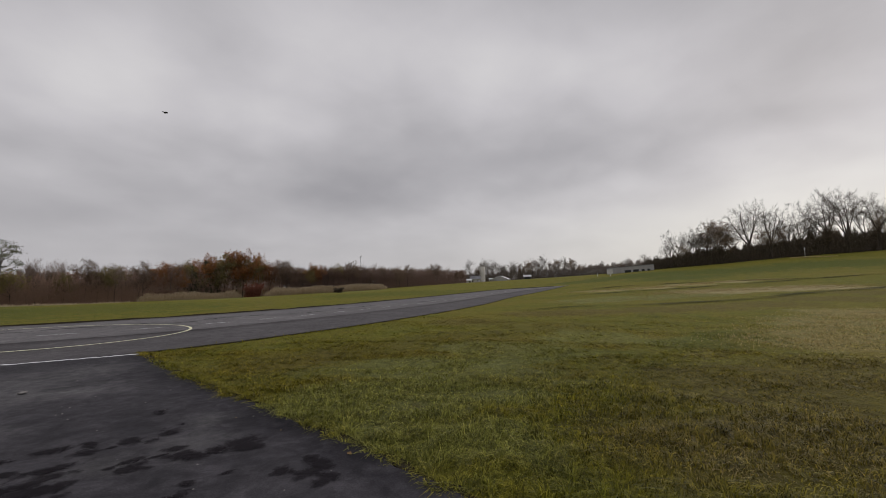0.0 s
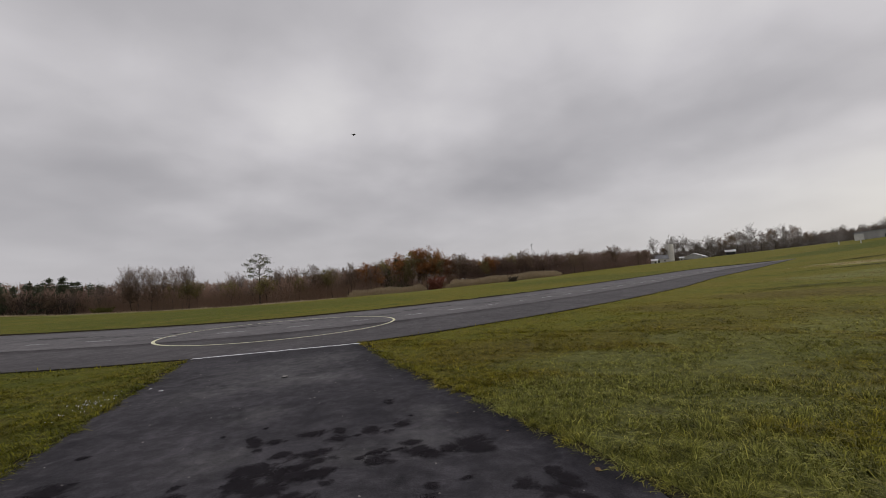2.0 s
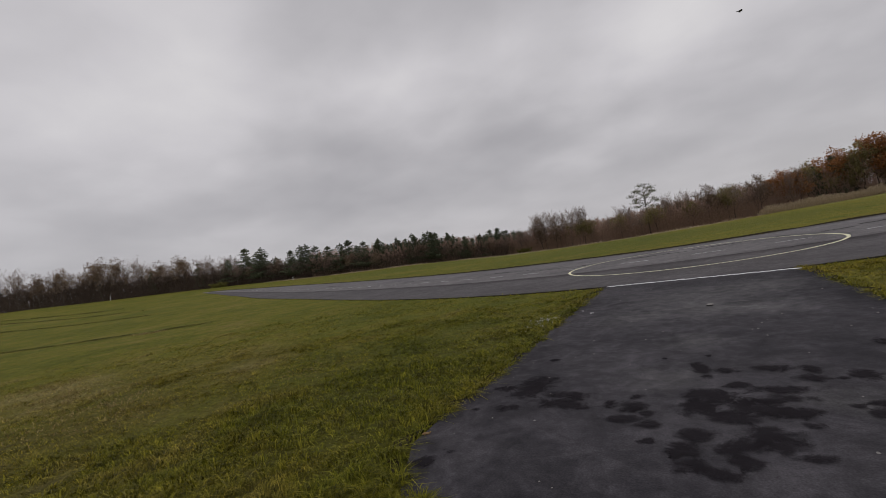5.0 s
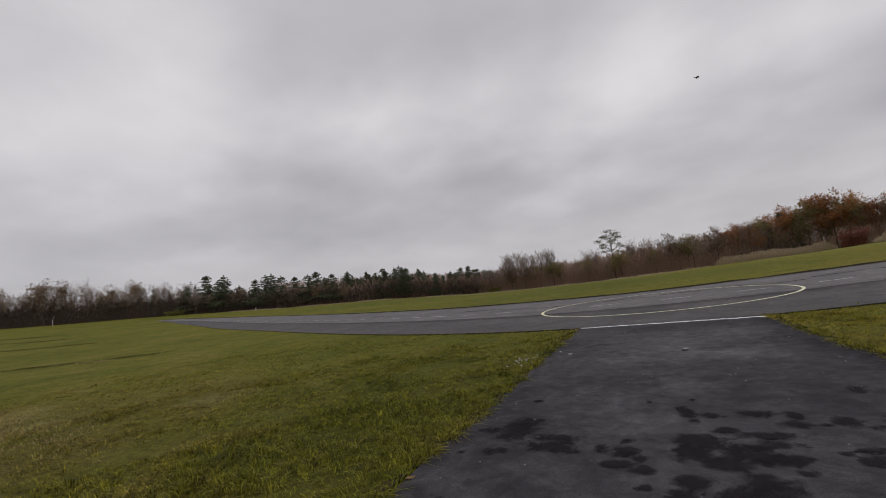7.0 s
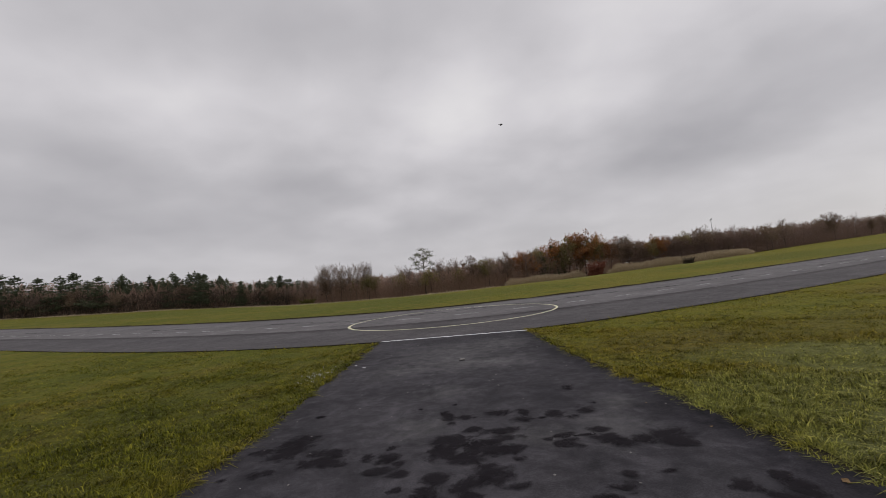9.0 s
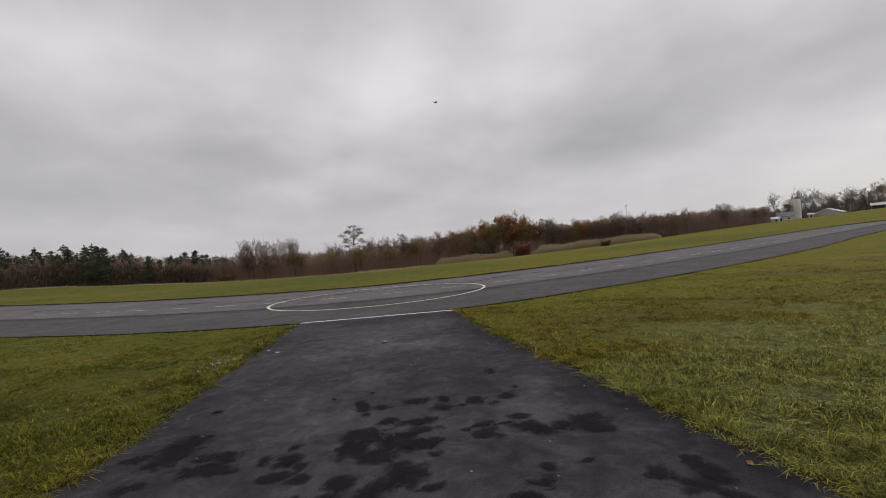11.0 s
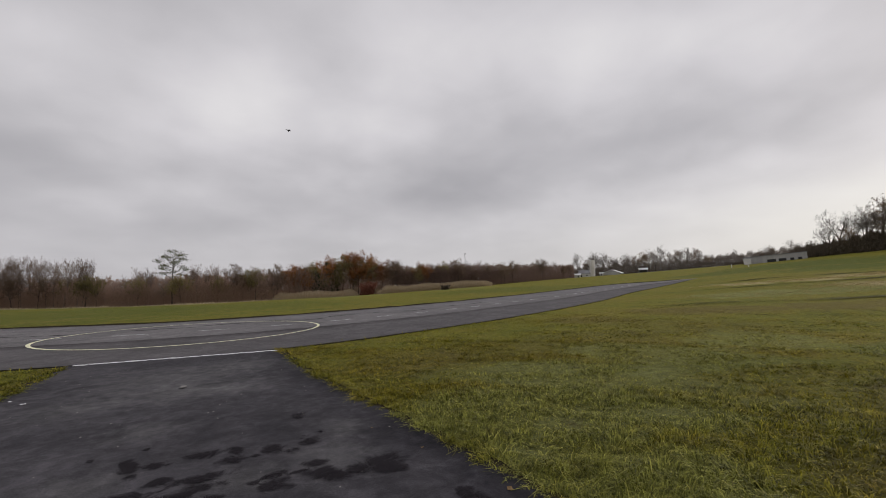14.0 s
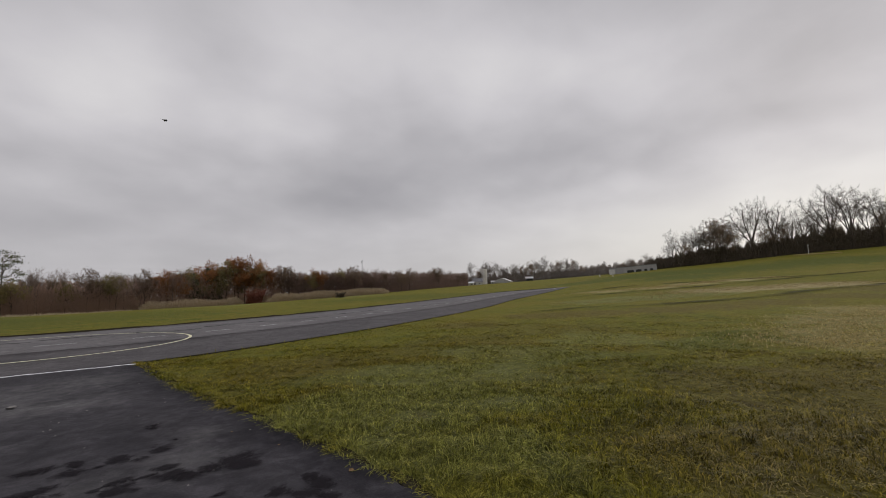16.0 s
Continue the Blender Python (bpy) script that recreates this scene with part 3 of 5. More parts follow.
STAINS_WEST = [(-1.66, 4.97, 0.18, 0.17), (-1.72, 4.69, 0.15, 0.17), (-1.27, 4.52, 0.16, 0.10), (-1.29, 4.31, 0.21, 0.11), (-0.82, 4.28, 0.06, 0.07), (-0.62, 4.26, 0.09, 0.09), (-1.85, 4.19, 0.11, 0.06), (-0.65, 3.97, 0.11, 0.05), (-0.49, 3.87, 0.08, 0.05)]
STAINS_RING = [(0.24, 4.76, 0.07, 0.07), (0.53, 4.62, 0.19, 0.08), (0.00, 4.46, 0.17, 0.17), (-0.10, 4.23, 0.13, 0.13), (0.43, 4.39, 0.16, 0.14), (0.31, 4.19, 0.18, 0.14), (0.13, 4.02, 0.17, 0.10), (0.49, 4.10, 0.10, 0.07), (-0.15, 3.70, 0.09, 0.12), (-0.24, 3.46, 0.09, 0.11), (-0.23, 3.28, 0.09, 0.10), (-0.08, 3.19, 0.11, 0.06), (0.09, 3.34, 0.08, 0.07), (0.12, 3.54, 0.16, 0.09), (0.33, 3.58, 0.13, 0.10), (0.28, 3.76, 0.14, 0.09), (0.59, 3.92, 0.05, 0.04), (0.50, 3.43, 0.08, 0.04)]
STAINS_EAST = [(-0.02, 5.27, 0.07, 0.18), (0.21, 5.18, 0.09, 0.06), (0.57, 5.19, 0.12, 0.08), (0.85, 5.13, 0.07, 0.08), (0.82, 4.91, 0.09, 0.08), (1.20, 4.95, 0.09, 0.10), (1.54, 5.01, 0.08, 0.12), (1.35, 4.82, 0.06, 0.07), (1.65, 5.97, 0.07, 0.11), (1.09, 4.33, 0.07, 0.06), (1.07, 4.15, 0.10, 0.11), (0.92, 4.27, 0.04, 0.04), (1.45, 4.39, 0.08, 0.06), (1.46, 4.13, 0.10, 0.11), (1.55, 3.99, 0.10, 0.07), (1.76, 4.05, 0.07, 0.11), (2.00, 4.01, 0.15, 0.20), (1.33, 3.44, 0.05, 0.06), (1.24, 3.25, 0.07, 0.07), (1.04, 3.09, 0.08, 0.06)]
STAINS_NEAR = [(2.00, 3.10, 0.07, 0.10), (2.32, 2.98, 0.11, 0.12), (2.31, 3.17, 0.07, 0.05), (2.12, 2.90, 0.10, 0.09), (2.16, 2.67, 0.12, 0.07), (1.18, 3.27, 0.06, 0.05), (1.09, 3.09, 0.06, 0.05), (-2.00, 4.74, 0.11, 0.09), (-0.65, 4.18, 0.08, 0.06), (-0.50, 4.08, 0.06, 0.05), (-2.15, 3.05, 0.09, 0.08), (-2.02, 3.25, 0.05, 0.04)]
for n, (x, y, rx, ry) in enumerate(STAINS_WEST + STAINS_RING + STAINS_EAST + STAINS_NEAR):
    stain(x, y, rx * 1.18, ry * 1.18, n)
drops = np.random.default_rng(77)
for n in range(12):  # small drops and drips round the larger ones
    x, y = drops.normal(0.5, 1.2), drops.uniform(2.8, 6.6)
    if -2.2 < x < 2.4:
        stain(x, y, drops.uniform(0.03, 0.08), drops.uniform(0.025, 0.06), 100 + n)


# ---- plants ----
def tubes(segs, sides=5):
    """Verts and faces of tapered tubes: rows of x0 y0 z0 x1 y1 z1 r0 r1."""
    s = np.asarray(segs, float)
    a, b, r0, r1 = s[:, :3], s[:, 3:6], s[:, 6], s[:, 7]
    d = b - a
    d /= np.linalg.norm(d, axis=1)[:, None] + 1e-9
    ref = np.where(np.abs(d[:, 2:]) > 0.9, (1.0, 0, 0), (0, 0, 1.0))
    u = np.cross(d, ref)
    u /= np.linalg.norm(u, axis=1)[:, None]
    w = np.cross(d, u)
    t = np.linspace(0, 2 * math.pi, sides, endpoint=False)
    ring = np.cos(t)[None, :, None] * u[:, None] + np.sin(t)[None, :, None] * w[:, None]
    v = np.concatenate([a[:, None] + ring * r0[:, None, None], b[:, None] + ring * r1[:, None, None]], 1)
    k = np.arange(sides)
    f = np.stack([k, (k + 1) % sides, (k + 1) % sides + sides, k + sides], -1)
    faces = (np.arange(len(s))[:, None, None] * 2 * sides + f[None]).reshape(-1, 4)
    return v.reshape(-1, 3), faces


def ribbons(segs, rng):
    """Thin flat twigs, one four-cornered face each."""
    s = np.asarray(segs, float)
    a, b = s[:, :3], s[:, 3:6]
    side = np.cross(b - a, rng.normal(0, 1, a.shape))
    side /= np.linalg.norm(side, axis=1)[:, None] + 1e-9
    v = np.stack([a - side * s[:, 6:7], a + side * s[:, 6:7], b + side * s[:, 7:8], b - side * s[:, 7:8]], 1)
    return v.reshape(-1, 3), np.arange(4 * len(s)).reshape(-1, 4)


def leaves(centres, size, rng, droop=0.0, slim=1.0):
    """Small bent four-cornered leaves or clumps at the centres, turned every way."""
    n = len(centres)
    a = rng.normal(0, 1, (n, 3))
    a[:, 2] = a[:, 2] * (1 - droop) - droop
    a /= np.linalg.norm(a, axis=1)[:, None]
    b = np.cross(a, rng.normal(0, 1, (n, 3)))
    b /= np.linalg.norm(b, axis=1)[:, None] + 1e-9
    s = size * rng.uniform(0.6, 1.4, (n, 1))
    c = np.asarray(centres)
    v = np.stack([c - a * s, c + b * s * 0.55 * slim, c + a * s, c - b * s * 0.55 * slim * rng.uniform(0.5, 1, (n, 1))], 1)
    return v.reshape(-1, 3), np.arange(4 * n).reshape(n, 4)


def grow(rng, h, r, spread, limbs, depth, first=0.3, lean=0.35, kids=3, ratio=(0.42, 0.62), stout=2):
    """Trunk and limb tubes, twig tubes and the twigs' ends."""
    trunk, limb, twig, ends = [], [], [], []

    def branch(p, d, length, rad, level):
        steps = 3 if level < 2 else 2
        for i in range(steps):
            nd = d + rng.normal(0, 0.16, 3) + (0, 0, 0.06 + 0.05 * level)
            nd /= np.linalg.norm(nd)
            q = p + nd * length / steps
            r1 = rad * (1 - 0.28)
            (limb if level < stout else twig).append((*p, *q, rad, r1))
            if level < depth and (i or level):
                for _ in range(2 if level < 2 else kids):
                    side = rng.normal(0, 1, 3)
                    side -= nd * side.dot(nd)
                    side /= np.linalg.norm(side)
                    branch(q, nd * rng.uniform(0.5, 0.9) + side * spread * rng.uniform(0.5, 1), length * rng.uniform(*ratio), r1 * 0.6, level + 1)
            p, d, rad = q, nd, r1
        ends.append(p)

    p, d = np.zeros(3), np.array((rng.normal(0, 0.04), rng.normal(0, 0.04), 1.0))
    n = 7
    for i in range(n):
        d = d + rng.normal(0, 0.045, 3)
        d[2] = max(d[2], 0.9)
        q = p + d * h * 0.72 / n
        ra, rb = r * (1 - i / n * 0.75), r * (1 - (i + 1) / n * 0.75)
        trunk.append((*p, *q, ra * (1.35 if i == 0 else 1), rb))
        if i / n >= first:
            for _ in range(limbs):
                a = rng.uniform(0, 2 * math.pi)
                v = np.array((math.cos(a) * spread, math.sin(a) * spread, lean + rng.uniform(0.3, 0.9)))
                branch(q, v / np.linalg.norm(v), h * rng.uniform(0.20, 0.34) * (1.25 - 0.5 * i / n), rb * 0.5, 1)
        p = q
    branch(p, np.array((0, 0, 1.0)), h * 0.28, r * 0.25, 1)
    return trunk, limb, twig, np.array(ends)


def empty(name):
    ob = new(name)
    ob.empty_display_size = 0.3
    return ob


def bare_tree(seed, h=10.0, r=0.16, spread=0.8, limbs=3, depth=4, first=0.3, bark=None, twigs=None, leaf=None, leaf_n=0, leaf_size=0.16, name="bare_tree", thick=0.016, kids=3, ratio=(0.42, 0.62), stout=2):
    rng = np.random.default_rng(seed)
    trunk, limb, twig, ends = grow(rng, h, r, spread, limbs, depth, first, 0.35, kids, ratio, stout)
    twig = np.array(twig)
    twig[:, 6], twig[:, 7] = np.maximum(twig[:, 6], thick), np.maximum(twig[:, 7], thick * 0.6)
    top = empty(name)
    part("trunk", mesh_of("trunk", *tubes(trunk, 8), True), bark or BARK, top)
    v, f = tubes(limb, 5)
    v2, f2 = ribbons(twig, rng)
    part("limb_frame", mesh_of("limb_frame", v, f, True), bark or BARK, top)
    part("crown", mesh_of("crown", v2, f2), twigs or TWIG, top)
    if leaf_n:
        c = ends[rng.integers(0, len(ends), leaf_n)] + rng.normal(0, 0.30, (leaf_n, 3)) * h / 10
        part("foliage", mesh_of("foliage", *leaves(c, leaf_size, rng)), leaf, top)
    return top


def conifer(seed, h=11.0, wide=2.7, gap=0.16, step=(0.04, 0.075), low=0.10, taper=0.55):
    rng = np.random.default_rng(seed)
    top = empty("pine_tree")
    part("trunk", mesh_of("trunk", *tubes([(0, 0, h * k / 6, rng.normal(0, 0.05), rng.normal(0, 0.05), h * (k + 1) / 6, 0.16 * (1 - k / 6.5), 0.16 * (1 - (k + 1) / 6.5)) for k in range(6)], 7), True), BARK, top)
    segs, cs = [], []
    z = h * low
    while z < h * 0.985:
        t = z / h
        reach = wide * (1 - t) ** taper * rng.uniform(0.45, 1.15) + 0.06
        n = 7 if t < 0.6 else 5
        off = rng.uniform(0, 6.3)
        for k in range(n):
            if rng.random() < gap:
                continue
            a = off + k * 2 * math.pi / n + rng.normal(0, 0.2)
            l = reach * rng.uniform(0.7, 1.15)
            rise = rng.uniform(0.0, 0.45) * l
            e = np.array((math.cos(a) * l, math.sin(a) * l, z + rise))
            segs.append((0, 0, z, *e, 0.035, 0.012))
            m = int(10 + 18 * l)
            s = rng.uniform(0.2, 1.05, (m, 1))
            cs.append(np.array((0, 0, z)) * (1 - s) + e * s + rng.normal(0, 1, (m, 3)) * (0.10 + 0.09 * l, 0.10 + 0.09 * l, 0.15))
        z += h * rng.uniform(*step)
    cs.append(np.c_[rng.normal(0, 0.07, (16, 2)), rng.uniform(h * 0.94, h * 1.03, 16)])
    tagged(part("branches", mesh_of("branches", *tubes(segs, 3)), BARK, top), kind="stuff")
    part("crown", mesh_of("crown", *leaves(np.concatenate(cs), 0.245, rng, 0.15, 0.7)), NEEDLE, top)
    return top


def shrub(seed, leaf, h=3.0, n=2600, size=0.17):
    rng = np.random.default_rng(seed)
    top = empty("shrub")
    segs, ends = [], []
    for _ in range(26):
        a, l = rng.uniform(0, 6.3), rng.uniform(0.5, 1.0)
        p = np.array((0.12 * math.cos(a), 0.12 * math.sin(a), 0))
        d = np.array((math.cos(a) * 0.75, math.sin(a) * 0.75, 1.0)) * h * l / 5
        for k in range(5):
            q = p + d * (1, 1, 1 - 0.06 * k) + rng.normal(0, 0.07, 3)
            segs.append((*p, *q, 0.04 * (1 - k / 6), 0.04 * (1 - (k + 1) / 6)))
            if k > 0:
                ends.append(q)
            p = q
    part("stem_cluster", mesh_of("stem_cluster", *tubes(segs, 4)), BARK, top)
    ends = np.array(ends)
    c = ends[rng.integers(0, len(ends), n)] + rng.normal(0, 0.25 * h / 3, (n, 3))
    c[:, 2] = np.abs(c[:, 2])
    k = n // 2  # and a close, rounded mass down to the ground
    g = rng.normal(0, 1, (k, 3))
    g *= rng.uniform(0.75, 1.0, (k, 1)) / np.linalg.norm(g, axis=1)[:, None]
    lump = 1 + 0.16 * np.sin(3 * np.arctan2(g[:, 1:2], g[:, :1]) + 4 * g[:, 2:])
    c = np.r_[c, np.abs(g) * (0, 0, 1) * h * 0.88 * lump + g * (1, 1, 0) * h * 0.62 * lump]
    part("crown", mesh_of("crown", *leaves(c, size, rng)), leaf, top)
    return top


def at_ground(x, y, turn=0.0, s=1.0, sz=None, sink=0.05):
    return pose(x, y, ground_z(x, y) - sink, 0, 0, turn) @ Matrix.Diagonal((s, s, sz or s, 1))


FIRST_USE = {}


def plant(kind, seeds, build, x, y, h, base, label, category, group, rng, squeeze=1.0):
    """One more tree of a kind, h metres high: the first of each form is built, the rest are copies."""
    key = (kind, int(rng.integers(0, seeds)))
    s = h / base
    turn = float(rng.uniform(0, 360))
    m = at_ground(x, y, turn, s * squeeze, s)
    if key not in FIRST_USE:
        ob = build(key[1])
        FIRST_USE[key] = ob
        ob.matrix_basis = m
    else:
        src = FIRST_USE[key]
        ob = copy_thing(src, Matrix.Identity(4))
        ob.matrix_basis = m
    return tagged(ob, label, category, group)


def polar(az, d):
    a = radians(az)
    return -math.sin(a) * d, math.cos(a) * d


# the front of the woods: azimuth to the left of +y, distance, height of the trees
WOOD = np.array([(90, 200, 12.5), (74, 196, 12.5), (69, 194, 12.5), (60, 166, 10.5), (52, 154, 10.0), (45, 143, 9.3), (37, 132, 8.8), (27, 124, 8.3), (19, 121, 7.0), (12, 116, 7.4), (6, 102, 6.4),
                 (0, 97, 6.7), (-6, 101, 7.2), (-12, 109, 8.4), (-19, 120, 11.0), (-24, 118, 8.3), (-28, 114, 7.8), (-33, 115, 7.2), (-38, 122, 6.5), (-43, 140, 6.0), (-48, 168, 5.6)])
EAST = np.array([(-48, 178, 6.2), (-53, 200, 7.6), (-58, 225, 8.1), (-63, 232, 7.6), (-68, 236, 8.2), (-72, 240, 8.4)])
HEDGE = np.array([(-70.2, 119, 2.0), (-72, 121, 3.0), (-74, 122, 3.5), (-78, 127, 4.8), (-82, 132, 4.4), (-86, 138, 6.0), (-90, 146, 6.4), (-96, 158, 6.8)])


def along(table, az):
    return [float(np.interp(-az, -table[:, 0], table[:, k])) for k in (1, 2)]


# how far the trees fall short of that height, by azimuth
TRIM = np.array([(76, 0.9), (66, 0.98), (60, 0.94), (56, 0.9), (53, 1.0), (45, 1.0), (38, 0.92), (34, 0.98), (30, 1.03), (27, 0.98), (24, 0.88), (21, 1.0), (15, 0.9), (9, 0.88), (7, 0.8), (4, 0.84), (1, 0.93), (-2, 0.88), (-7, 1.0),
                 (-9, 0.96), (-11, 0.85), (-14, 0.88), (-17, 0.93), (-19, 0.96), (-21, 0.94), (-23.4, 0.84), (-26, 0.86), (-30, 0.88), (-36, 0.82), (-40, 0.88), (-44, 0.95), (-47, 0.9), (-50, 1.1), (-52, 1.08), (-54.5, 0.9),
                 (-58, 1.0), (-60, 0.9), (-62, 0.84), (-64, 0.6), (-67, 0.62), (-71, 0.7), (-74, 0.95), (-78, 0.95), (-80, 0.82), (-82, 0.9), (-84, 0.84), (-90, 0.84)])


def trim(az):
    return float(np.interp(-az, -TRIM[:, 0], TRIM[:, 1]))


def brush(name, table, per_m, deep, mat, label, low=0.35, high=0.75, size=0.34, seed=0):
    """Twigs and dead leaves of the undergrowth, uncountable, in a belt behind a front line."""
    rng = np.random.default_rng(seed)
    span = abs(table[-1, 0] - table[0, 0])
    n = int(per_m * radians(span) * table[:, 1].mean())
    az = rng.uniform(table[:, 0].min(), table[:, 0].max(), n)
    d = np.interp(-az, -table[:, 0], table[:, 1]) + deep * rng.random(n) ** 1.3
    top = np.interp(-az, -table[:, 0], table[:, 2])
    wob = 0.5 + 0.5 * np.sin(az * 5.1 + 2 * np.sin(az * 1.7)) * np.sin(az * 2.3 + 1)
    wob2 = 0.5 + 0.5 * np.sin(az * 13.7 + 3 * np.sin(az * 3.1) + d * 0.4)
    top = top * (low + (high - low) * (0.65 * wob + 0.35 * wob2))
    z = top * rng.random(n) ** 1.1
    a = np.radians(az)
    x, y = -np.sin(a) * d, np.cos(a) * d
    c = np.c_[x, y, height(x, y) + z]
    k = int(n * 0.75)
    v, f = leaves(c[:k], size, rng)
    # upright stems
    b = c[k:]
    lean = rng.normal(0, 0.35, (n - k, 3)) + (0, 0, 1)
    s = rng.uniform(0.5, 1.3, (n - k, 1))
    w = np.c_[np.cos(a[k:]), np.sin(a[k:]), np.zeros(n - k)] * rng.uniform(0.02, 0.05, (n - k, 1))
    q = np.stack([b - w - lean * s * 0.5, b + w - lean * s * 0.5, b + w * 0.4 + lean * s * 0.5, b - w * 0.4 + lean * s * 0.5], 1).reshape(-1, 3)
    g = np.arange(4 * (n - k)).reshape(-1, 4) + len(v)
    ob = part(name, mesh_of(name, np.r_[v, q], np.r_[f, g]), mat)
    return tagged(ob, label, "undergrowth", kind="stuff")


brush("undergrowth", WOOD[5:16], 880, 11, BRUSH, "dense brown leafless undergrowth along the wood's edge", 0.45, 0.85, 0.13, 1)
brush("undergrowth", WOOD[15:], 880, 11, PURPLE_BRUSH, "dense purple-brown leafless undergrowth behind the reeds", 0.5, 0.9, 0.13, 10)
brush("thicket", WOOD[5:16] + (0, 11, 0), 560, 12, BRUSH, "closed grey-brown leafless wood behind its edge", 0.84, 1.02, 0.19, 5)
brush("thicket", WOOD[15:] + (0, 11, 0), 560, 12, PURPLE_BRUSH, "closed purple-brown leafless wood behind its edge", 0.84, 1.02, 0.19, 11)
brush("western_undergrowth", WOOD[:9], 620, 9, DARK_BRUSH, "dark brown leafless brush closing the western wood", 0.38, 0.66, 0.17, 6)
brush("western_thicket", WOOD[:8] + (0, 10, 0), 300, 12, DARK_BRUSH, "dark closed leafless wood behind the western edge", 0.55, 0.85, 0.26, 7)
brush("far_undergrowth", EAST, 800, 14, FAR_BRUSH, "grey-brown leafless far woods", 0.34, 0.74, 0.15, 2)
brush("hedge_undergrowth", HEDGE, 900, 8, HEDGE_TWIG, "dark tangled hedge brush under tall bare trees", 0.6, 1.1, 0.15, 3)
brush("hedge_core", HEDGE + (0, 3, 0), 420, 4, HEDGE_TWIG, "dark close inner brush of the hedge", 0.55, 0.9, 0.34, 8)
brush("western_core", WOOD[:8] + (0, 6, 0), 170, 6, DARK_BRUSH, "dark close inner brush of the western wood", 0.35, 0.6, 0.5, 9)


def tall_tree(x, y):
    """A slender tree with leaves in flat, separate clusters."""
    rng = np.random.default_rng(412)
    top = empty("broadleaf_tree")
    trunk = [(0.03 * math.sin(k * 2), 0.03 * math.cos(k * 3), 8.2 * k / 8, 0.03 * math.sin(k * 2 + 2), 0.03 * math.cos(k * 3 + 3), 8.2 * (k + 1) / 8, 0.15 - 0.014 * k, 0.136 - 0.014 * k) for k in range(8)]
    part("trunk", mesh_of("trunk", *tubes(trunk, 7), True), BARK, top)
    limb, cs = [], []
    for k in range(17):
        a, z0 = k * 2.4 + rng.normal(0, 0.3), 4.3 + 3.6 * k / 17
        r = (2.5 - 1.0 * abs(k / 17 - 0.55)) * rng.uniform(0.55, 1.1)
        e = np.array((math.cos(a) * r, math.sin(a) * r, z0 + rng.uniform(0.7, 1.6)))
        m = np.array((e[0] * 0.45, e[1] * 0.45, z0 + 0.3 * (e[2] - z0)))
        limb += [(0, 0, z0, *m, 0.06, 0.045), (*m, *e, 0.045, 0.02)]
        n = int(rng.uniform(90, 170))
        cs.append(e + rng.normal(0, 1, (n, 3)) * (0.46, 0.46, 0.17))
    cs.append(np.array((0, 0, 9.0)) + rng.normal(0, 1, (200, 3)) * (0.6, 0.6, 0.2))
    part("limb_frame", mesh_of("limb_frame", *tubes(limb, 5), True), BARK, top)
    part("crown", mesh_of("crown", *leaves(np.concatenate(cs), 0.10, rng)), DARK_LEAF, top)
    top.matrix_basis = at_ground(x, y, 40, 1.05, 1.17)
    tagged(top, "tall slender tree with flat clusters of dark olive leaves", "tree")


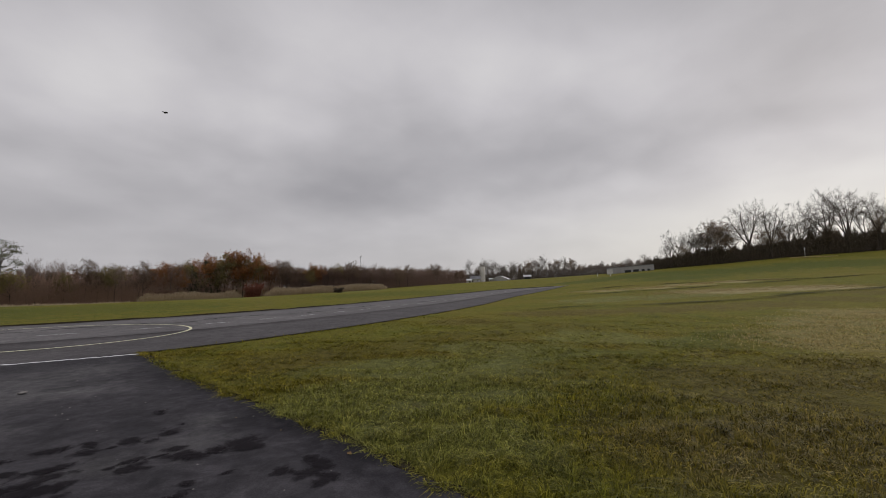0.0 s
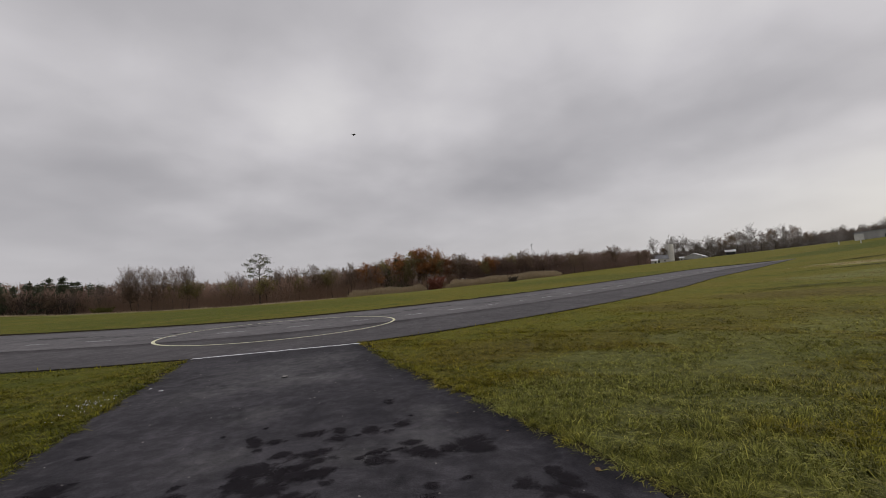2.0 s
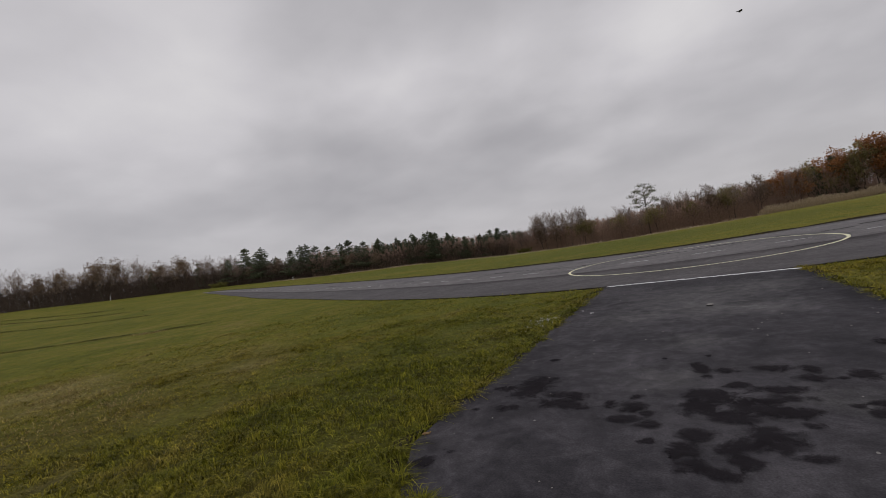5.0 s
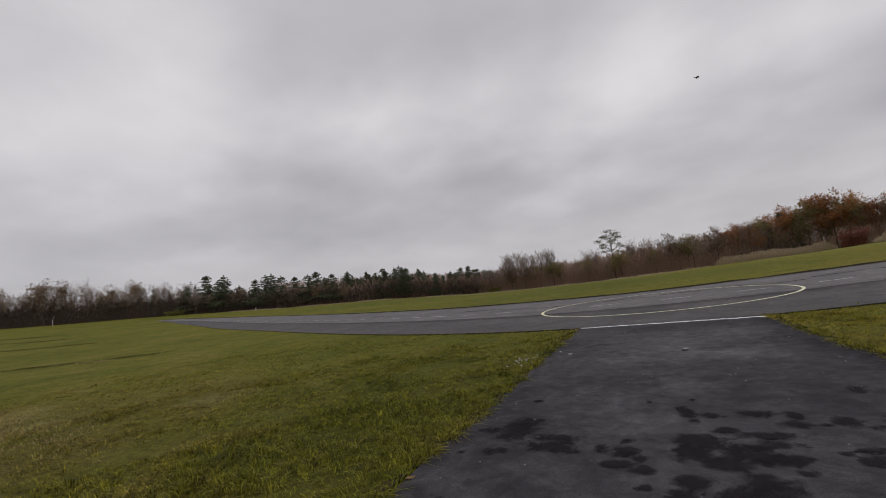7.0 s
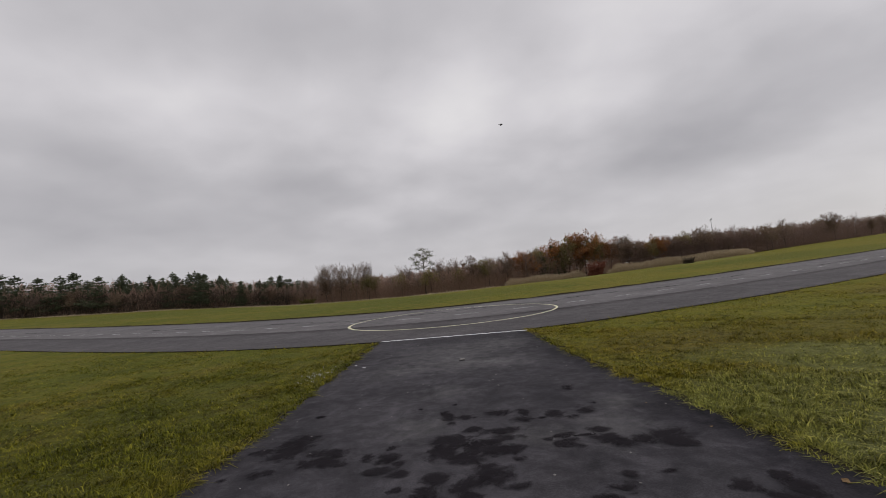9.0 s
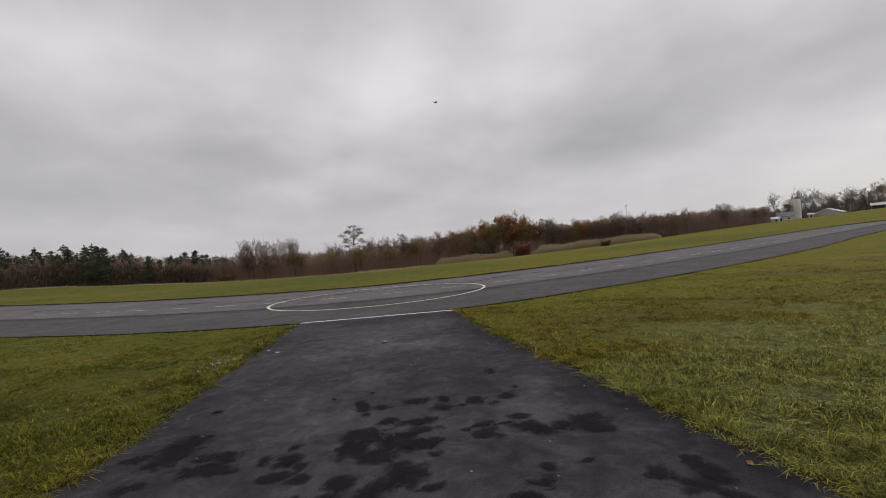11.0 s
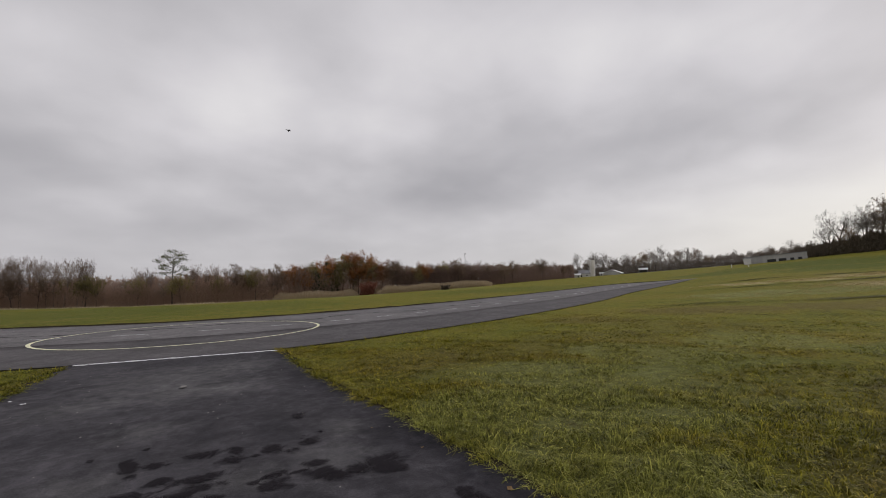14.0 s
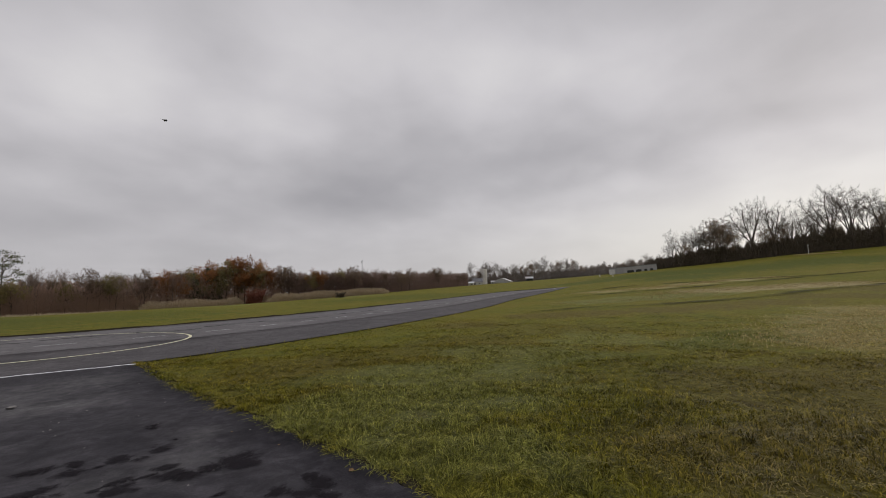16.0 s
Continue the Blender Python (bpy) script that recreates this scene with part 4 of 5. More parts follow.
def forest():
    rng = np.random.default_rng(11)
    bare = lambda k: bare_tree(100 + k, 10, 0.13, 0.75, 3, 4, 0.25, BARK, TWIG, kids=2, ratio=(0.5, 0.7))
    pale = lambda k: bare_tree(140 + k, 10, 0.12, 0.5, 3, 4, 0.35, PALE_BARK, TWIG, kids=2, ratio=(0.5, 0.7))
    rust = lambda k: bare_tree(200 + k, 10, 0.17, 0.85, 3, 3, 0.2, BARK, TWIG, RUST, 3600, 0.19, "oak_tree")
    olive = lambda k: bare_tree(240 + k, 10, 0.16, 0.8, 3, 3, 0.2, BARK, TWIG, OLIVE, 2400, 0.195, "broadleaf_tree")
    brown = lambda k: bare_tree(280 + k, 10, 0.15, 0.8, 3, 3, 0.15, BARK, TWIG, BROWN, 2000, 0.185, "broadleaf_tree")
    pine = lambda k: conifer(300 + k)
    broad = lambda k: conifer(320 + k, 11.0, 3.7, 0.24, (0.045, 0.08), 0.16, 0.62)

    western = lambda k: bare_tree(180 + k, 10, 0.15, 0.75, 3, 3, 0.25, BARK, TWIG, kids=3, ratio=(0.5, 0.7), thick=0.03)
    distant = lambda k: bare_tree(170 + k, 10, 0.15, 0.75, 3, 3, 0.25, BARK, FAR_TWIG, kids=3, ratio=(0.5, 0.7), thick=0.03)

    def one(kind, az, back, h, squeeze=1.0):
        d, _ = along(WOOD if az > -48 else EAST, az)
        x, y = polar(az, d + back)
        h = (h + 0.012 * back) * trim(az)
        if kind == "bare":
            plant("bare", 5, bare, x, y, h, 10, "bare grey-brown deciduous tree at the wood's edge", "tree", "bare trees of the wood", rng, squeeze)
        elif kind == "western":
            plant("western", 4, western, x, y, h, 10, "small bare brown tree among dense undergrowth", "tree", "small bare trees of the woods", rng, squeeze)
        elif kind == "distant":
            plant("distant", 4, distant, x, y, h, 10, "small bare grey-brown tree among dense undergrowth", "tree", "small bare trees of the woods", rng, squeeze)
        elif kind == "pale":
            plant("pale", 3, pale, x, y, h, 10, "slender bare tree with pale bark above the undergrowth", "tree", "bare trees of the wood", rng, squeeze)
        elif kind == "rust":
            plant("rust", 3, rust, x, y, h, 10, "oak tree with rust-orange autumn leaves", "tree", "oaks of the wood", rng, squeeze)
        elif kind == "olive":
            plant("olive", 3, olive, x, y, h, 10, "broadleaf tree with fading olive-brown leaves", "tree", "broadleaf trees of the wood", rng, squeeze)
        elif kind == "brown":
            plant("brown", 3, brown, x, y, h, 10, "broadleaf tree with dry brown leaves", "tree", "broadleaf trees of the wood", rng, squeeze)
        elif kind == "broad":
            plant("broad", 5, broad, x, y, h, 11, "old pine tree with broad separate boughs", "tree", "pines of the wood", rng, squeeze)
        else:
            plant("pine", 5, pine, x, y, h, 11, "dark green pine tree behind brown undergrowth", "tree", "pines of the wood", rng, squeeze)

    # western flank: mixed leafless trees, a few with dry leaves
    for az in np.arange(86.0, 53.5, -0.85):
        h = along(WOOD, az)[1] * rng.uniform(0.78, 1.0)
        one(rng.choice(["western", "western", "bare", "brown"]), az + rng.normal(0, 0.2), rng.uniform(0, 8), h)
    one("brown", 66.6, 1, 13.0, 1.1), one("brown", 65.0, 2, 12.6), one("brown", 59.3, 1, 11.0, 1.1), one("pine", 57.6, 3, 9.5)
    one("pine", 62.2, 4, 8.2)
    # pines, single at first, then a close stand
    for az, h in ((54.5, 8.6), (52.4, 11.2), (51.2, 9.6), (50.6, 10.9), (49.0, 7.6), (47.2, 8.8), (46.0, 10.2), (45.3, 10.4), (44.2, 9.6), (42.6, 9.0), (41.0, 9.6), (40.0, 10.4), (38.9, 8.6),
                  (38.0, 9.2), (36.6, 7.6)):
        one("broad", az, rng.uniform(1, 5), h * 1.06, 1.6)
    for az in np.arange(36.4, 16.8, -0.5):
        one(rng.choice(["pine", "broad"]), az + rng.normal(0, 0.15), rng.uniform(0, 9), along(WOOD, az)[1] * rng.uniform(0.86, 1.18), 1.35)
    for az in np.arange(53, 17, -1.5):
        one(rng.choice(["western", "brown"]), az + rng.normal(0, 0.4), rng.uniform(-1, 2), along(WOOD, az)[1] * rng.uniform(0.45, 0.65), 1.2)
    # tall leafless group
    for az in np.arange(15.2, 8.6, -0.75):
        one("pale", az + rng.normal(0, 0.15), rng.uniform(1, 5), rng.uniform(8.8, 10.2), 0.95)
    for az in np.arange(17.0, -10.0, -0.9):
        one(rng.choice(["bare", "bare", "brown", "olive"]), az + rng.normal(0, 0.3), rng.uniform(0, 6), along(WOOD, az)[1] * rng.uniform(0.75, 1.05), 1.15)
    for az, h in ((5.0, 7.8), (4.0, 7.4), (-1.0, 7.6), (-2.6, 7.4)):
        one("pale", az, 4, h)
    # oaks in autumn colour with two pines
    for az, kind, h in ((-9.6, "brown", 7.2), (-11.0, "rust", 8.2), (-12.2, "rust", 8.6), (-13.4, "olive", 9.2), (-14.2, "pine", 8.8), (-15.6, "pine", 10.2), (-14.7, "rust", 9.4), (-16.6, "pine", 9.4), (-16.1, "rust", 9.6), (-12.8, "rust", 7.6),
                        (-17.6, "olive", 10.6), (-18.6, "rust", 10.4), (-19.6, "rust", 10.4), (-20.7, "olive", 9.9), (-21.4, "rust", 9.6), (-22.6, "rust", 9.2), (-23.8, "brown", 8.8), (-13.0, "bare", 8.0), (-17.0, "olive", 7.0),
                        (-11.8, "olive", 6.4), (-15.2, "olive", 6.0), (-19.0, "olive", 6.5), (-24.8, "brown", 8.4)):
        one(kind, az, rng.uniform(1, 5), h, 1.1)
    for az in np.arange(-25, -47.5, -0.8):
        kind = rng.choice(["brown", "brown", "bare", "olive", "rust"], p=[0.4, 0.15, 0.3, 0.1, 0.05])
        one(kind, az + rng.normal(0, 0.2), rng.uniform(0, 5), along(WOOD, az)[1] * rng.uniform(0.82, 1.05), 1.2)
    for az in (-32.0, -33.3, -34.2, -35.0, -35.9):
        one("pale", az, 4, 7.1 + rng.uniform(-0.4, 0.4), 0.7)
    for az in np.arange(-48.5, -71.0, -0.62):
        kind = rng.choice(["distant", "distant", "distant", "brown"])
        one(kind, az + rng.normal(0, 0.2), rng.uniform(0, 9), along(EAST, az)[1] * rng.uniform(0.75, 1.22), 1.25)
    tall_tree(*polar(1.5, 99))
    # a birch before the oaks, and two low green bushes at the wood's foot
    one("pale", -12.3, -0.5, 7.4, 0.6)
    for az, d, wide, tall in ((55.8, 158, 1.3, 0.55), (16.9, 118, 1.0, 0.5)):
        x, y = polar(az, d)
        ob = shrub(505 + int(az), MOSS, 3.0, 1800)
        ob.matrix_basis = at_ground(x, y, 0, wide, tall)
        tagged(ob, "low yellow-green bush at the wood's foot", "bush", "low bushes of the wood")
    # red bush
    x, y = polar(-20.8, 111)
    ob = shrub(500, CRIMSON, 3.0)
    ob.matrix_basis = at_ground(x, y, 0, 0.95, 1.2, 0.3)
    tagged(ob, "dense crimson bush beside pale reeds", "bush")


def spreading_tree(seed, h=16.0):
    """A leafless field tree: a short trunk that forks into rising limbs under a domed crown of twigs."""
    rng = np.random.default_rng(seed)
    limb, twig = [], []

    def branch(p, d, length, rad, level):
        steps = (5, 4, 3, 2)[level]
        for i in range(steps):
            d = d + rng.normal(0, (0.10, 0.17, 0.24, 0.3)[level], 3) + (0, 0, (0.07, 0.04, 0.0, -0.03)[level])
            d = d / np.linalg.norm(d)
            q = p + d * length / steps
            r1 = rad * 0.8
            (limb if level < 2 else twig).append((*p, *q, rad, r1))
            if level < 3 and (i or level):
                for _ in range(2):
                    side = rng.normal(0, 1, 3)
                    side -= d * side.dot(d)
                    side /= np.linalg.norm(side)
                    branch(q, d * 0.75 + side * rng.uniform(0.45, 0.9), length * rng.uniform(0.36, 0.56) * (1 - 0.09 * i), r1 * 0.55, level + 1)
            p, rad = q, r1

    fork = h * rng.uniform(0.22, 0.34)
    bend = rng.normal(0, 0.25, 2)
    trunk = [(bend[0] * k / 4, bend[1] * k / 4, fork * k / 4, bend[0] * (k + 1) / 4, bend[1] * (k + 1) / 4, fork * (k + 1) / 4, 0.34 - 0.02 * k - (0.05 if k else 0), 0.27 - 0.02 * k) for k in range(4)]
    base = np.array((bend[0], bend[1], fork))
    n = int(rng.integers(4, 7))
    for k in range(n):
        a, tilt = 6.28 * k / n + rng.normal(0, 0.35), rng.uniform(0.15, 0.8)
        branch(base - (0, 0, fork * 0.12 * rng.random()), np.array((math.cos(a) * tilt, math.sin(a) * tilt, 1.0)), h * rng.uniform(0.42, 0.56), rng.uniform(0.12, 0.18), 0)
    twig = np.array(twig)
    twig[:, 6], twig[:, 7] = np.maximum(twig[:, 6], 0.018), np.maximum(twig[:, 7], 0.011)
    top = empty("bare_tree")
    part("trunk", mesh_of("trunk", *tubes(trunk, 8), True), BARK, top)
    part("limb_frame", mesh_of("limb_frame", *tubes(limb, 5), True), BARK, top)
    part("crown", mesh_of("crown", *ribbons(twig, rng)), DARK_TWIG, top)
    return top


def right_row():
    """Tall leafless trees over the hedge on the eastern rise."""
    rng = np.random.default_rng(21)
    big = lambda k: spreading_tree(600 + k)
    dark = lambda k: bare_tree(640 + k, 10, 0.2, 0.7, 3, 3, 0.1, BARK, DARK_TWIG, BROWN, 2100, 0.16, "broadleaf_tree")
    rows = ((-71.7, 4.8, 1.3), (-73.3, 8.0, 1.1), (-74.1, 9.4, 1.1), (-75.1, 9.0, 1.1), (-75.9, 10.2, 1.1), (-76.9, 10.4, 1.1), (-78.2, 11.2, 1.2), (-79.4, 11.0, 1.1), (-81.1, 16.4, 1.15), (-82.9, 16.2, 1.1),
            (-84.4, 11.6, 1.1), (-85.4, 12.6, 1.1), (-86.4, 12.4, 1.0), (-87.5, 18.6, 1.1), (-88.9, 18.0, 1.1), (-90.1, 13.4, 1.1), (-91.0, 16.4, 1.1), (-92.6, 15.4, 1.2), (-94.2, 15.0, 1.2), (-95.4, 16.5, 1.2))
    for az, h, wide in rows:
        d, _ = along(HEDGE, az)
        x, y = polar(az, d + rng.uniform(1, 5))
        plant("big", 5, big, x, y, h * 0.95 * trim(az), 13.4, "tall bare branching tree over a dark hedge", "tree", "bare trees of the hedge", rng, wide * 0.95)
    for az, h in ((-74.6, 5.2), (-77.4, 9.6), (-78.6, 9.8), (-82.3, 7.0), (-83.4, 7.2), (-87.6, 6.6), (-91.0, 7.5)):
        d, _ = along(HEDGE, az)
        x, y = polar(az, d + 1.5)
        plant("dark", 2, dark, x, y, h, 10, "shaded broadleaf tree keeping dark brown leaves", "tree", "leafy trees of the hedge", rng, 1.0)


forest()
right_row()


def reed_bed(name, az0, az1, d0, d1, tall, n, seed):
    """Dry reeds with plumes."""
    rng = np.random.default_rng(seed)
    az = rng.uniform(min(az0, az1), max(az0, az1), n)
    t = (az - az0) / (az1 - az0)
    d = d0 + (d1 - d0) * t + rng.uniform(0, 8.0, n)
    a = np.radians(az)
    x, y = -np.sin(a) * d, np.cos(a) * d
    side = np.c_[np.cos(a), np.sin(a), np.zeros(n)]
    edge = np.minimum(1, np.minimum(t, 1 - t) * 9 + 0.35)
    h = tall * edge * np.where(rng.random(n) < 0.10, rng.uniform(1.0, 1.4, n), rng.uniform(0.45, 0.95, n)) * (0.82 + 0.09 * np.sin(az * 1.3 + 1) + 0.04 * np.sin(az * 7.7 + 2 * np.sin(az * 2)) + 0.05 * np.sin(az * 19 + d) + 0.05 * np.sin(az * 3.7 - d))
    base = np.c_[x, y, height(x, y)]
    tip = base + np.c_[rng.normal(0, 0.16, n), rng.normal(0, 0.16, n), h]
    w = rng.uniform(0.015, 0.03, (n, 1))
    stem = np.stack([base - side * w, base + side * w, tip + side * w * 0.5, tip - side * w * 0.5], 1)
    pw = rng.uniform(0.06, 0.15, (n, 1))
    low, mid = tip - (tip - base) * 0.17, tip - (tip - base) * 0.08
    plume = np.stack([low, mid + side * pw, tip + (tip - base) * 0.04, mid - side * pw], 1)
    m = n // 2
    s = rng.uniform(0.2, 0.75, (m, 1))
    root = base[:m] * (1 - s) + tip[:m] * s
    out = root + rng.normal(0, 1, (m, 3)) * (0.3, 0.3, 0.16)
    blade = np.stack([root - side[:m] * 0.02, root + side[:m] * 0.02, out + side[:m] * 0.01, out - side[:m] * 0.01], 1)
    v = np.concatenate([stem, plume, blade]).reshape(-1, 3)
    ob = part(name, mesh_of(name, v, np.arange(len(v)).reshape(-1, 4)), REED)
    return tagged(ob, "bed of dry straw-coloured reeds with plumes", "reeds", kind="stuff")


reed_bed("reed_bed", -9.2, -19.5, 102, 112, 1.4, 10000, 1)
reed_bed("reed_bed", -22.2, -37.4, 102, 112, 1.5, 14000, 2)
x, y = polar(-31.1, 100)
bush = shrub(510, DARK_TWIG, 3.0, 1500)
bush.matrix_basis = at_ground(x, y, 30, 0.55, 0.42)
tagged(bush, "low dark bush in front of pale reeds", "bush")


# ---- buildings and small fixtures ----
def facing(az, d, turn=0.0):
    x, y = polar(az, d)
    return pose(x, y, ground_z(x, y) - 0.05, 0, 0, az + turn)


def gable(name, m, wide, deep, wall, ridge, wall_mat, roof_mat, label, category, doors=()):
    """A small building with a pitched roof, its long side along local x, front at -y."""
    top = empty(name)
    bm = bmesh.new()
    w, d = wide / 2, deep / 2
    v = [bm.verts.new(p) for p in ((-w, -d, 0), (w, -d, 0), (w, d, 0), (-w, d, 0), (-w, -d, wall), (w, -d, wall), (w, d, wall), (-w, d, wall), (-w, 0, ridge), (w, 0, ridge))]
    for f in ((0, 1, 5, 4), (2, 3, 7, 6), (1, 2, 6, 9, 5), (3, 0, 4, 8, 7), (4, 5, 9, 8), (6, 7, 8, 9)):
        bm.faces.new([v[i] for i in f])
    part("wall", bm, wall_mat, top)
    for s in (-1, 1):
        bm = bmesh.new()
        e, o, th = 0.25, 0.25, 0.1
        q = [bm.verts.new(p) for p in ((-w - e, s * (d + o), wall - o * (ridge - wall) / d + 0.03), (w + e, s * (d + o), wall - o * (ridge - wall) / d + 0.03), (w + e, 0, ridge + 0.03), (-w - e, 0, ridge + 0.03))]
        q2 = [bm.verts.new(p.co + Vector((0, 0, th))) for p in q]
        for f in ((q[0], q[1], q[2], q[3]), (q2[3], q2[2], q2[1], q2[0]), *((q[i], q2[i], q2[(i + 1) % 4], q[(i + 1) % 4]) for i in range(4))):
            bm.faces.new(f)
        bmesh.ops.recalc_face_normals(bm, faces=bm.faces)
        part("roof_slope", bm, roof_mat, top)
    for x0, x1, z0, z1 in doors:
        bm = bmesh.new()
        box(bm, x0, x1, -d - 0.03, -d + 0.05, z0, z1)
        part("doorway" if z0 < 0.2 else "window", bm, DARK_GAP, top)
    top.matrix_basis = m
    return tagged(top, label, category)


def silo(m, r, h):
    top = empty("silo")
    bm = bmesh.new()
    bmesh.ops.create_cone(bm, cap_ends=True, segments=28, radius1=r, radius2=r, depth=h, matrix=Matrix.Translation((0, 0, h / 2)))
    part("shaft", bm, CONCRETE, top)
    for k in range(1, 12):
        bm = bmesh.new()
        z = h * k / 12
        bmesh.ops.create_cone(bm, cap_ends=True, segments=28, radius1=r + 0.03, radius2=r + 0.03, depth=0.06, matrix=Matrix.Translation((0, 0, z)))
        part("hoop", bm, CONCRETE, top)
    bm = bmesh.new()
    box(bm, -0.35, 0.35, -r - 0.3, -r + 0.05, 0.1, h * 0.97)
    part("chute", bm, CONCRETE, top)
    top.matrix_basis = m
    return tagged(top, "pale concrete farm silo with an open flat top", "silo")


PALE_WALL = plain("pale_grey_boards", (0.36, 0.36, 0.36), (0.52, 0.52, 0.52), 0.5, 0.8, 0.2, (3, 3, 0.5))
silo(facing(-50.1, 186), 1.55, 6.7)
gable("barn", facing(-49.15, 182, 12), 4.2, 3.2, 1.5, 2.75, WHITE_SIDING, GREY_ROOF, "weathered white barn with a grey roof beside a silo", "barn", ((-1.6, -0.9, 0.05, 0.9), (0.6, 1.2, 0.4, 0.9)))
gable("farm_shed", facing(-48.4, 178, -10), 2.2, 1.8, 1.0, 1.5, WHITE_SIDING, PALE_ROOF, "small white farm shed with a pale roof", "shed", ((0.2, 0.7, 0.05, 0.7),))
gable("farm_shed", facing(-51.3, 188, 0), 1.4, 1.4, 1.0, 1.3, WHITE_SIDING, PALE_ROOF, "small white farm shed with a pale roof", "shed", ((-0.3, 0.2, 0.05, 0.7),))
gable("outbuilding", facing(-52.7, 196, 78), 6.0, 7.2, 0.7, 2.1, PALE_WALL, PALE_ROOF, "low pale outbuilding with a broad gable", "outbuilding", ((-2.4, -1.5, 0.05, 0.6), (1.0, 1.8, 0.05, 0.6)))
gable("field_shelter", facing(-56.1, 213, 3), 3.4, 2.6, 1.3, 2.0, GREY_ROOF, PALE_ROOF, "dark open shelter with a pale metal roof", "shelter", ((-1.5, 1.5, 0.05, 1.1),))


def hangar(m, wide, deep, h):
    """A long low grey building with a flat parapet and dark bays."""
    top = empty("hangar")
    bm = bmesh.new()
    box(bm, -wide / 2, wide / 2, -deep / 2, deep / 2, 0, h)
    part("wall", bm, GREY_WALL, top)
    bm = bmesh.new()
    box(bm, -wide / 2 - 0.12, wide / 2 + 0.12, -deep / 2 - 0.12, deep / 2 + 0.12, h, h + 0.14)
    part("roof", bm, GREY_ROOF, top)
    for x0, x1, hh in ((-0.12, 0.02, 0.45), (0.06, 0.18, 0.45), (0.24, 0.30, 0.4), (0.36, 0.42, 0.4)):
        bm = bmesh.new()
        box(bm, x0 * wide, x1 * wide, -deep / 2 - 0.03, -deep / 2 + 0.05, 0.05, h * hh)
        part("bay_door", bm, DARK_GAP, top)
    bm = bmesh.new()
    box(bm, -wide / 2 - 0.04, -wide / 2 + wide * 0.12, -deep / 2 - 0.9, -deep / 2 - 0.02, 0, h * 0.8)
    part("annex", bm, WHITE_SIDING, top)
    top.matrix_basis = m
    return tagged(top, "long low grey metal building with dark bay doors", "hangar")


GREY_WALL = plain("grey_metal_wall", (0.30, 0.30, 0.30), (0.42, 0.41, 0.40), 0.3, 0.7, 0.3, (1, 1, 0.1))
hangar(facing(-68.9, 121, 0) @ pose(0, 0, -0.25, 0, -4, 0), 11.0, 6.0, 1.5)


def mast(m, h):
    top = empty("radio_mast")
    for k in range(3):
        a = k * 2 * math.pi / 3
        bm = bmesh.new()
        tube(bm, (0.2 * math.cos(a), 0.2 * math.sin(a), 0), (0.06 * math.cos(a), 0.06 * math.sin(a), h), 0.032, 0.025, 6)
        part("leg", bm, STEEL, top)
    for k in range(14):
        z = h * (k + 0.5) / 14
        r = 0.2 - 0.14 * z / h
        bm = bmesh.new()
        for j in range(3):
            a, b = j * 2 * math.pi / 3, (j + 1) * 2 * math.pi / 3
            tube(bm, (r * math.cos(a), r * math.sin(a), z), (r * math.cos(b), r * math.sin(b), z + h / 28), 0.018, 0.018, 5)
        part("lattice", bm, STEEL, top)
    for z, side in ((h * 0.985, 0.22), (h * 0.95, -0.2)):
        bm = bmesh.new()
        tube(bm, (0, 0, z), (side, 0, z + 0.05), 0.03, 0.03, 6)
        tube(bm, (side, 0, z - 0.15), (side, 0, z + 0.3), 0.05, 0.05, 8)
        part("antenna", bm, STEEL, top)
    top.matrix_basis = m
    return tagged(top, "thin steel lattice radio mast behind the wood", "mast")


mast(facing(-33.9, 128), 10.2)


def marker(name, m, h, r, cap, label):
    top = empty(name)
    bm = bmesh.new()
    tube(bm, (0, 0, 0), (0, 0, h), r, r, 10)
    part("post", bm, WHITE_METAL, top)
    if cap:
        bm = bmesh.new()
        box(bm, -cap, cap, -cap * 0.6, cap * 0.6, h, h + cap * 1.6)
        part("head", bm, WHITE_METAL, top)
    top.matrix_basis = m
    return tagged(top, label, "post")


marker("marker_post", facing(-85.6, 132), 2.1, 0.06, 0.13, "white post with a small box head on a bare pad")
marker("marker_post", facing(-66.6, 106), 0.5, 0.08, 0, "short white marker post in the grass")
marker("marker_post", facing(-65.05, 112), 0.6, 0.07, 0.09, "short white marker post in the grass")
marker("marker_post", facing(-24.5, 111), 1.7, 0.1, 0.22, "white marker post beside dry reeds")
marker("marker_post", facing(66.0, 176), 1.6, 0.05, 0.08, "thin pale marker post at the wood's edge")
marker("marker_post", facing(47.4, 138), 0.7, 0.1, 0.16, "short pale marker post at the wood's edge")


def pad(x, y, r, seed):
    rng = np.random.default_rng(seed)
    a = np.linspace(0, 6.283, 28, endpoint=False)
    q = 1 + 0.12 * np.sin(3 * a + 1) + rng.normal(0, 0.05, 28)
    p = np.c_[x + 0.8 * r * q * np.cos(a), y + 2.6 * r * q * np.sin(a)]
    top = np.c_[p, height(p[:, 0], p[:, 1]) + 0.12]
    low = top - (0, 0, 0.2)
    i = np.arange(28)
    me = bpy.data.meshes.new("bare_pad")
    me.from_pydata(np.r_[top, low].tolist(), [], [i.tolist()] + [[int(k), int((k + 1) % 28), int((k + 1) % 28 + 28), int(k + 28)] for k in i])
    tagged(part("bare_pad", me, HAY), "pale bare patch of ground under a post", "ground", kind="structure")


pad(*polar(-86.2, 131), 1.6, 4)


